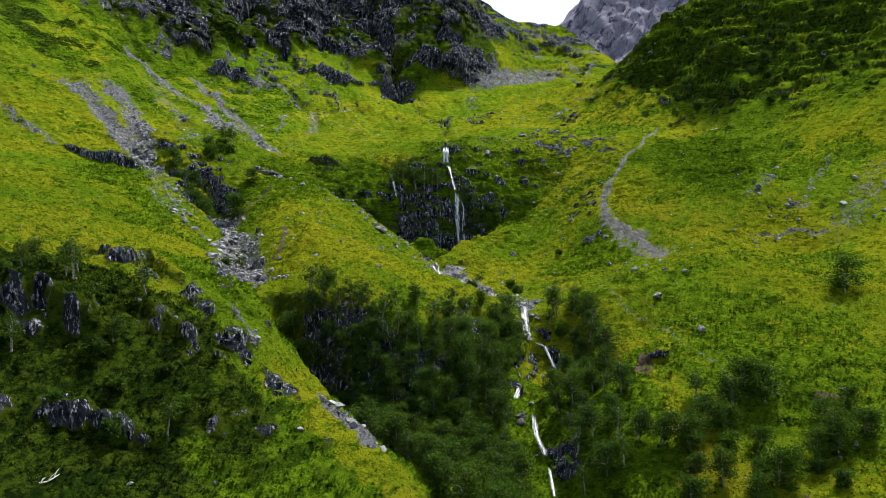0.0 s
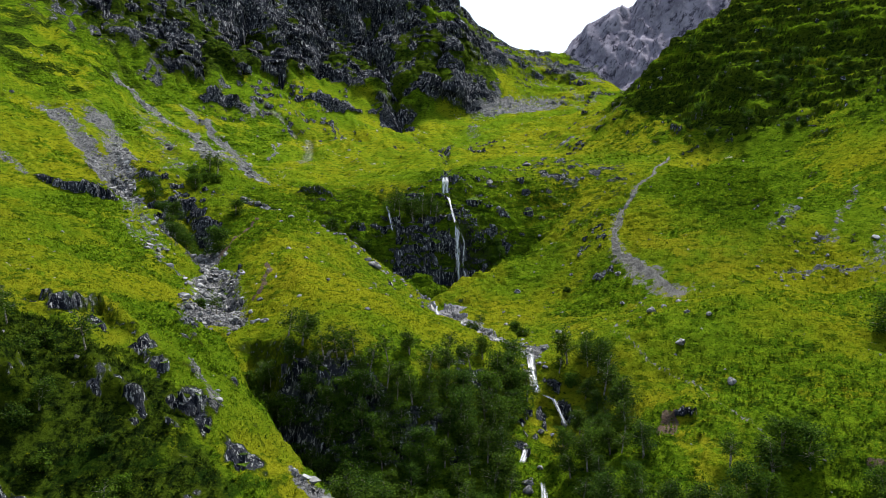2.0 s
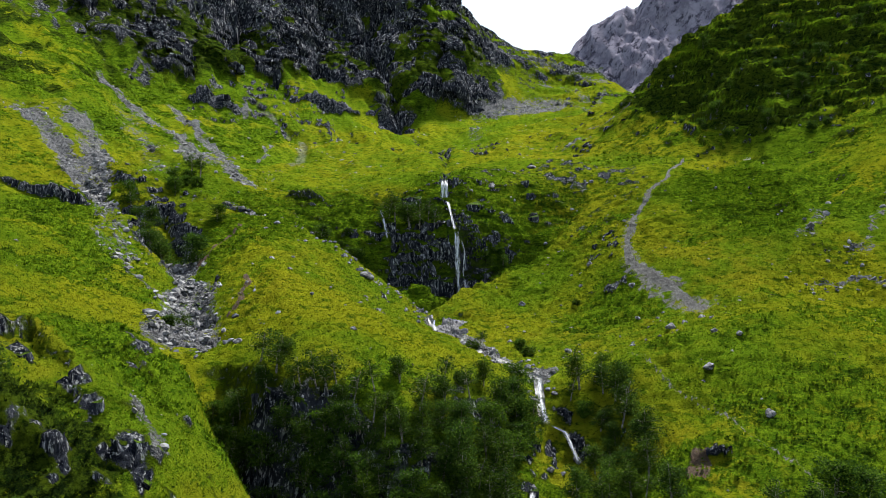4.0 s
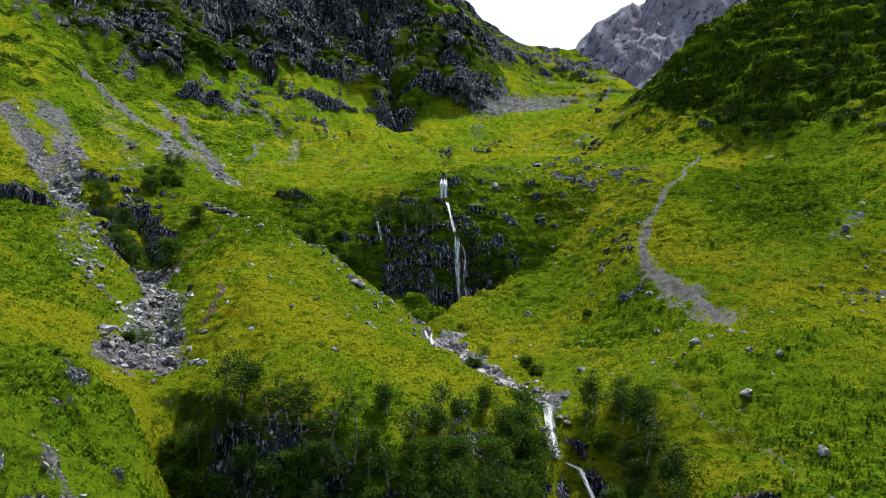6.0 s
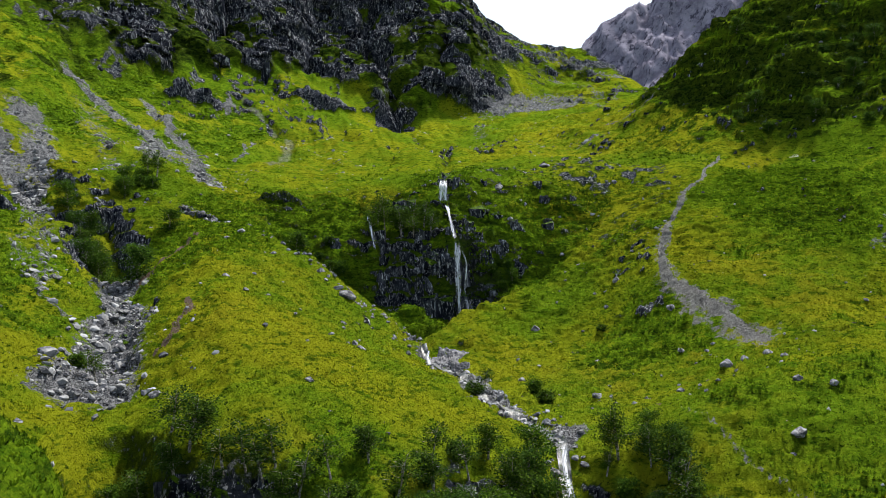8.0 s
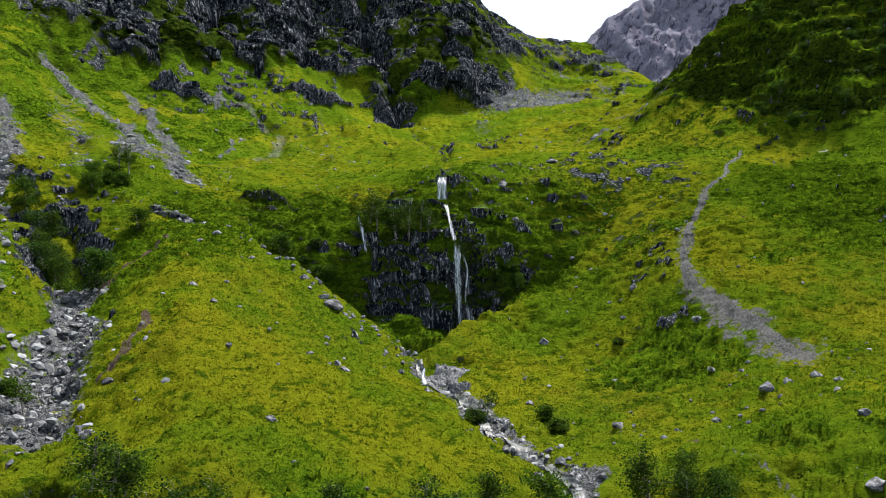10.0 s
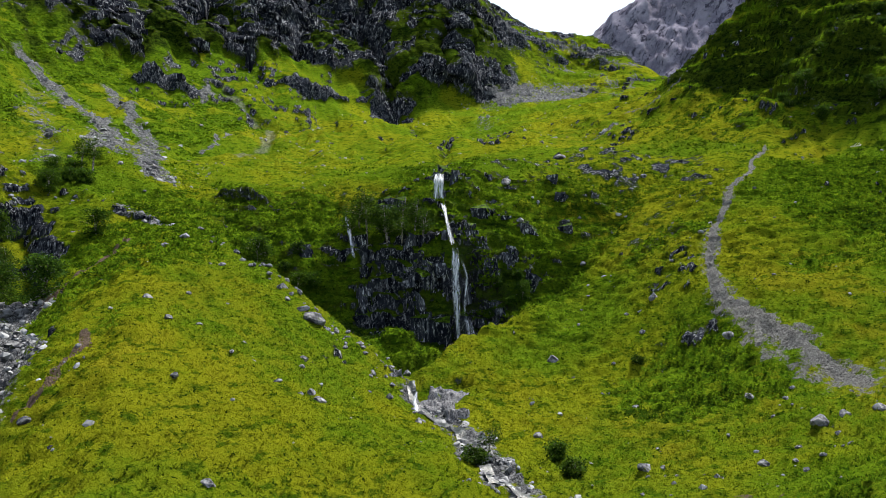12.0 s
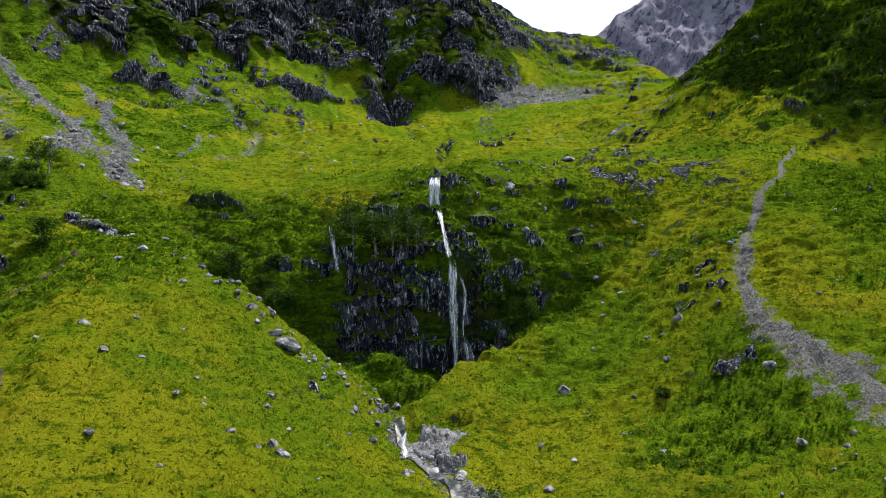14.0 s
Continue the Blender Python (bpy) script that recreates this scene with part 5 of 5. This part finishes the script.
along(BURN[4:10], 60, 1.8, (0.5, 1.5), "pale grey boulder in the stony burn", "boulders in the burn")
along(BURN[9:15], 22, 1.5, (0.6, 1.7), "wet grey boulder among cascades in the gorge", "boulders in the burn")
along(SCREES[0][2], 50, 2.6, (0.5, 1.5), "angular grey block in the stony gully", "blocks in the gully")
along([(-29, 201.5), (-20, 196), (-13, 191), (-7, 188), (-3, 185.5)], 80, 1.4, (0.3, 1.2), "pale grey block along the ravine rim", "blocks along the rim")
along([(58, 170), (70, 175), (80, 171)], 18, 2.5, (0.5, 1.3), "grey stone strewn on the open slope", "stones on the open slope")
along([(-45, 207.4), (-41.7, 205.8), (-36.5, 204.4)], 16, 1.0, (0.6, 1.8), "broken grey block on the spur top", "blocks on the spur top")
along([(45, 172), (38, 168), (30, 160), (24, 152), (18, 147)], 24, 4.5, (0.35, 1.1), "grey stone beside the worn path", "stones beside the path")


def scatter(count, seed, box, weight):
    """Random places on the turf: plan coordinates, surface points, and grid cells, thinned by a weight."""
    rng = np.random.default_rng(seed)
    x, y = rng.uniform(box[0], box[1], count), rng.uniform(box[2], box[3], count)
    i = np.clip(np.searchsorted(GX, x) - 1, 0, len(GX) - 2)
    j = np.clip(np.searchsorted(GY, y) - 1, 0, len(GY) - 2)
    keep = rng.random(count) < weight[j, i]
    x, y, i, j = x[keep], y[keep], i[keep], j[keep]
    u, v = (x - GX[i]) / (GX[i + 1] - GX[i]), (y - GY[j]) / (GY[j + 1] - GY[j])

    def at(a):
        return (a[j, i] * (1 - u) + a[j, i + 1] * u) * (1 - v) + (a[j + 1, i] * (1 - u) + a[j + 1, i + 1] * u) * v
    return rng, at


def quick_mesh(name, co, faces, material, smooth=False):
    """A mesh from arrays of corners and equal faces."""
    me = bpy.data.meshes.new(name)
    n = faces.shape[1]
    me.vertices.add(len(co))
    me.vertices.foreach_set("co", co.reshape(-1).astype(np.float32))
    me.loops.add(faces.size)
    me.loops.foreach_set("vertex_index", faces.reshape(-1).astype(np.int32))
    me.polygons.add(len(faces))
    me.polygons.foreach_set("loop_start", np.arange(0, faces.size, n, dtype=np.int32))
    me.polygons.foreach_set("use_smooth", np.full(len(faces), smooth))
    me.update(calc_edges=True)
    me.materials.append(material)
    return new(name, me)


def stones(name, count, seed, box, weight, sizes, label):
    rng, at = scatter(count, seed, box, weight)
    c = np.stack([at(PX), at(PY), at(PZ)], -1)
    n = len(c)
    gold = 0.5 * (1 + 5 ** 0.5)
    ball = np.array([(0, a, b * gold) for a in (-1, 1) for b in (-1, 1)] + [(a, b * gold, 0) for a in (-1, 1) for b in (-1, 1)] + [(b * gold, 0, a) for a in (-1, 1) for b in (-1, 1)]) / 3.4
    hull = []
    for tri in itertools.combinations(range(12), 3):
        p = ball[list(tri)]
        if all(np.linalg.norm(p[k] - p[k - 1]) < 0.7 for k in range(3)):
            hull.append(tri if np.dot(np.cross(p[1] - p[0], p[2] - p[0]), p[0]) > 0 else tri[::-1])
    size = rng.uniform(0, 1, n) ** 3.0 * (sizes[1] - sizes[0]) + sizes[0]
    shape = rng.uniform(0.55, 1.45, (n, 3))
    jag = 1 + rng.uniform(-0.45, 0.35, (n, len(ball), 1))
    p = ball[None] * jag * shape[:, None, :] * size[:, None, None]
    for u, v in ((1, 2), (0, 2), (0, 1)):
        a = rng.uniform(0, 2 * np.pi, n)[:, None]
        p[..., u], p[..., v] = p[..., u] * np.cos(a) - p[..., v] * np.sin(a), p[..., u] * np.sin(a) + p[..., v] * np.cos(a)
    p[..., 2] *= 0.75
    q = p + c[:, None, :] + np.array([0, 0, 0.04])
    faces = (np.array(hull)[None] + (np.arange(n) * len(ball))[:, None, None]).reshape(-1, 3)
    return tagged(quick_mesh(name, q.reshape(-1, 3), faces, LOOSE), label, "stones", kind="stuff")


RIM = ease(2.2, 0.8, np.abs(to_line(X, Y, LINES["mid_spur_rim"])[0]) + 0.8 * SPECK)
stones("scree", 60000, 5, (-75, 75, 68, 235), SCREE ** 1.5 * 0.9, (0.15, 1.1), "loose grey stones of scree and stream bed")
stones("far_scree", 26000, 6, (-140, 140, 160, 500), SCREE ** 1.5 * 0.6, (0.35, 1.5), "grey scree on the far slopes")
stones("path_stones", 60000, 7, (20, 66, 110, 255), ease(0.5, 0.9, TRODDEN) * 0.10, (0.06, 0.26), "small grey stones on the worn path")
stones("scattered_stones", 9000, 8, (-75, 75, 70, 260), 0.03 + 0.8 * (FERN < 0.4) * ease(0.2, 0.5, rough(X / 6, Y / 6, octaves=4, seed=91)) + 0.9 * RIM, (0.12, 0.7), "small pale stones scattered over the grass")


# ---- crags: faces of broken upright blocks ----
CUBE = np.array([(x, y, z) for z in (0, 1) for y in (-0.5, 0.5) for x in (-0.5, 0.5)], float)
CUBE_FACES = np.array([(0, 2, 3, 1), (4, 5, 7, 6), (0, 1, 5, 4), (2, 6, 7, 3), (0, 4, 6, 2), (1, 3, 7, 5)])


def block_mesh(seed):
    rng = np.random.default_rng(seed)
    p = CUBE + rng.uniform(-0.18, 0.18, (8, 3))
    p[4:, :2] *= rng.uniform(0.75, 1.05)
    p[4:, 2] += p[4:, 0] * rng.uniform(-0.4, 0.4)
    return p


SHAPES = [block_mesh(500 + k) for k in range(14)]


def crag(name, count, seed, box, weight, wide, tall, material, label, sink=0.72, single=200):
    """Angular blocks set into the steep ground, upright and a little askew; the largest are parts of their own."""
    rng, at = scatter(count, seed, box, weight)
    c = np.stack([at(PX), at(PY), at(PZ)], -1)
    gx_, gy_ = at(sx), at(sy)
    n = len(c)
    w = rng.uniform(*wide, n) * rng.uniform(0.6, 1.2, n)
    d = w * rng.uniform(0.6, 1.0, n)
    h = (rng.uniform(0, 1, n) ** 1.6 * (tall[1] - tall[0]) + tall[0]) * np.clip(np.hypot(gx_, gy_) / 1.7, 0.22, 1.0)
    c[:, 2] -= sink * h + 0.25 * w
    turn = np.arctan2(gy_, gx_) + np.pi / 2 + rng.normal(0, 0.45, n)
    tip = rng.normal(0, 0.11, (n, 2))
    sort = rng.integers(0, len(SHAPES), n)
    order = np.argsort(-w * h)
    single = min(single, n // 2)
    co, faces = [], []
    meshes = {}
    body = None
    poses = []
    for rank, k in enumerate(order):
        m = Matrix.Translation(c[k]) @ Euler((tip[k, 0], tip[k, 1], turn[k])).to_matrix().to_4x4() @ Matrix.Diagonal((w[k], d[k], h[k], 1))
        if rank < single:
            poses.append((int(sort[k]), m))
        else:
            a = np.array(m)
            co.append(SHAPES[sort[k]] @ a[:3, :3].T + a[:3, 3])
            faces.append(CUBE_FACES + 8 * (len(co) - 1))
    body = tagged(quick_mesh(name, np.concatenate(co), np.concatenate(faces), material), label, "crag", kind="stuff")
    for s, m in poses:
        if s not in meshes:
            me = bpy.data.meshes.new("rock_block")
            me.from_pydata([tuple(p) for p in SHAPES[s]], [], [tuple(int(i) for i in f) for f in CUBE_FACES])
            me.materials.append(material)
            meshes[s] = me
        ob = new("rock_block", meshes[s])
        ob.parent = body
        ob.matrix_world = m
    return body


FALL_LINE = np.abs(to_line(X, Y, CLEFTS[4][2][:5])[0])
ON_ROCK = ease(0.35, 0.75, ROCK) * ease(0.8, 1.6, FALL_LINE)
crag("falls_crag", 9000, 41, (-40, 40, 200, 240), ON_ROCK * ease(0.8, 1.5, STEEP) * (0.12 + 0.6 * ease(-0.05, 0.3, PATCH)), (1.0, 3.0), (1.2, 4.2), CRAG, "dark wet cliff of broken upright rock by the waterfall")
crag("spur_crag", 16000, 42, (-75, 30, 66, 145), ON_ROCK * np.maximum(ease(0.6, 1.1, STEEP) * (0.1 + 0.6 * ease(0.0, 0.3, SPECK)), 0.5 * CHAIN), (0.4, 1.3), (0.6, 2.6), CRAG, "dark crag of jagged upright rock on the grassy spur")
crag("slope_crag", 14000, 43, (-75, 75, 145, 260), ON_ROCK * ease(0.6, 1.1, STEEP) * 0.14 * (FALLS_BOWL < 0.2), (0.5, 1.5), (0.4, 1.1), CRAG, "small grey outcrops of rock breaking the turf")
crag("high_crag", 5000, 44, (-140, 70, 320, 545), HIGH_CLIFF * ON_ROCK * ease(0.7, 1.2, STEEP) * (0.1 + 0.7 * ease(-0.05, 0.3, PATCH)) * 0.7, (1.5, 4.2), (2.5, 10.0), HIGH_CRAG, "tall dark mountain cliff with fluted rock columns", sink=0.82)
crag("ledge_crag", 14000, 47, (-140, 90, 240, 545), ON_ROCK * ease(0.7, 1.2, STEEP) * (1 - HIGH_CLIFF) * 0.3, (0.9, 2.8), (0.6, 2.0), HIGH_CRAG, "low dark ledges of broken rock on the upper slopes", single=150)
crag("east_crag", 6000, 45, (50, 130, 235, 340), 0.12 * CRAGGY * ease(0.1, 0.4, SPECK) + 0.5 * ON_ROCK * CRAGGY, (0.6, 1.8), (0.5, 1.5), CRAG, "dark craggy ledges on the heathery slope")
stones("upland_stones", 9000, 46, (-130, 110, 225, 520), (0.03 + 0.9 * ease(0.2, 0.5, rough(X / 9, Y / 9, octaves=4, seed=92))) * (HIGH_CLIFF < 0.3), (0.2, 1.1), "pale stones strewn over the upper slopes")

# ---- turf: tufts of grass and bracken ----
def tufts(name, count, seed, box, weight, tall, wide, blades, material, label):
    rng, at = scatter(count, seed, box, weight)
    c = np.repeat(np.stack([at(PX), at(PY), at(PZ)], -1), blades, 0)
    dry, heath = np.repeat(at(DRY), blades), np.repeat(at(HEATH), blades)
    n = len(c)
    a = rng.uniform(0, 2 * np.pi, n)
    big = np.repeat(rng.uniform(0.6, 1.4, n // blades), blades)
    h = tall * big * rng.uniform(0.6, 1.2, n)
    w = wide * big * rng.uniform(0.7, 1.3, n)
    root = c + np.stack([np.cos(a), np.sin(a), np.zeros(n)], -1) * (w * 0.8)[:, None] - np.array([0, 0, 0.06])
    side = np.stack([-np.sin(a), np.cos(a), np.zeros(n)], -1) * (w * 0.5)[:, None]
    out = np.stack([np.cos(a), np.sin(a), np.zeros(n)], -1) * (h * rng.uniform(0.3, 1.0, n))[:, None]
    tip = root + out + np.array([0, 0, 1.0]) * h[:, None]
    co = np.stack([root - side, root + side, tip], 1).reshape(-1, 3)
    ob = quick_mesh(name, co, np.arange(3 * n).reshape(-1, 3), material)
    for key, values in (("dry", dry), ("heath", heath)):
        layer = ob.data.attributes.new(key, "FLOAT", "POINT")
        layer.data.foreach_set("value", np.repeat(values, 3).astype(np.float32))
    return tagged(ob, label, "grass", kind="stuff")


OPEN = np.clip(1 - 2.2 * np.maximum(np.maximum(ROCK, SCREE), np.maximum(TRODDEN, BED)), 0, 1)
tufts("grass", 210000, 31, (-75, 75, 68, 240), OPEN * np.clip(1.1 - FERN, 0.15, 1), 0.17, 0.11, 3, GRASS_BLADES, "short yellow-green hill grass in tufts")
tufts("bracken", 90000, 32, (-75, 75, 68, 240), OPEN * ease(0.3, 0.8, FERN), 0.32, 0.26, 4, FERN_FRONDS, "dark green bracken and fern patches")
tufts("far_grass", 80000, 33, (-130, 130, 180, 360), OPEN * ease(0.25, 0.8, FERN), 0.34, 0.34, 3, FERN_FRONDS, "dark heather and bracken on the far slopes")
tufts("cliff_fern", 40000, 34, (-30, 30, 200, 232), FALLS_BOWL * ease(0.3, 0.7, ROCK) * ease(-0.1, 0.35, SPOTTY) * 0.9, 0.5, 0.4, 4, FERN_FRONDS, "dark fern and moss hanging on the wet cliff")


# ---- bleached dead wood lying on the slopes ----
def dead_branch(x, y, long, turn, seed, text):
    rnd = random.Random(seed)
    v, f = [], []
    main = [(long * (k / 5 - 0.5), 0.12 * long * math.sin(k * 1.3 + seed), 0.10 + 0.22 * long * (k / 5) ** 2 * 0.6) for k in range(6)]
    tube(v, f, main, [0.10 * (1 - 0.14 * k) for k in range(6)], 6)
    for _ in range(6):
        p = Vector(main[rnd.randint(1, 4)])
        e = p + Vector((rnd.uniform(0.1, 0.5), rnd.uniform(-0.5, 0.5), rnd.uniform(0.1, 0.5))) * long * 0.6
        tube(v, f, [tuple(p), tuple(p.lerp(e, 0.5) + Vector((0, 0, 0.1))), tuple(e)], [0.05, 0.035, 0.012], 4)
    ob = new("dead_branch", mesh_of("dead_branch", v, f, BLEACHED, True))
    ob.matrix_world = pose(x, y, on_ground(x, y) + 0.05, 0, 0, turn)
    return tagged(ob, text, "dead wood")


dead_branch(-33.0, 69.4, 2.6, 35, 1, "bleached fallen branch lying on the bracken slope")
dead_branch(75.8, 244.5, 2.4, 10, 2, "pale dead branch lying on the steep grass")
dead_branch(28.0, 101.5, 1.8, 120, 3, "twisted pale dead bough among the trees")
dead_branch(31.5, 104.0, 1.6, 200, 4, "pale dead stem under the lower trees")
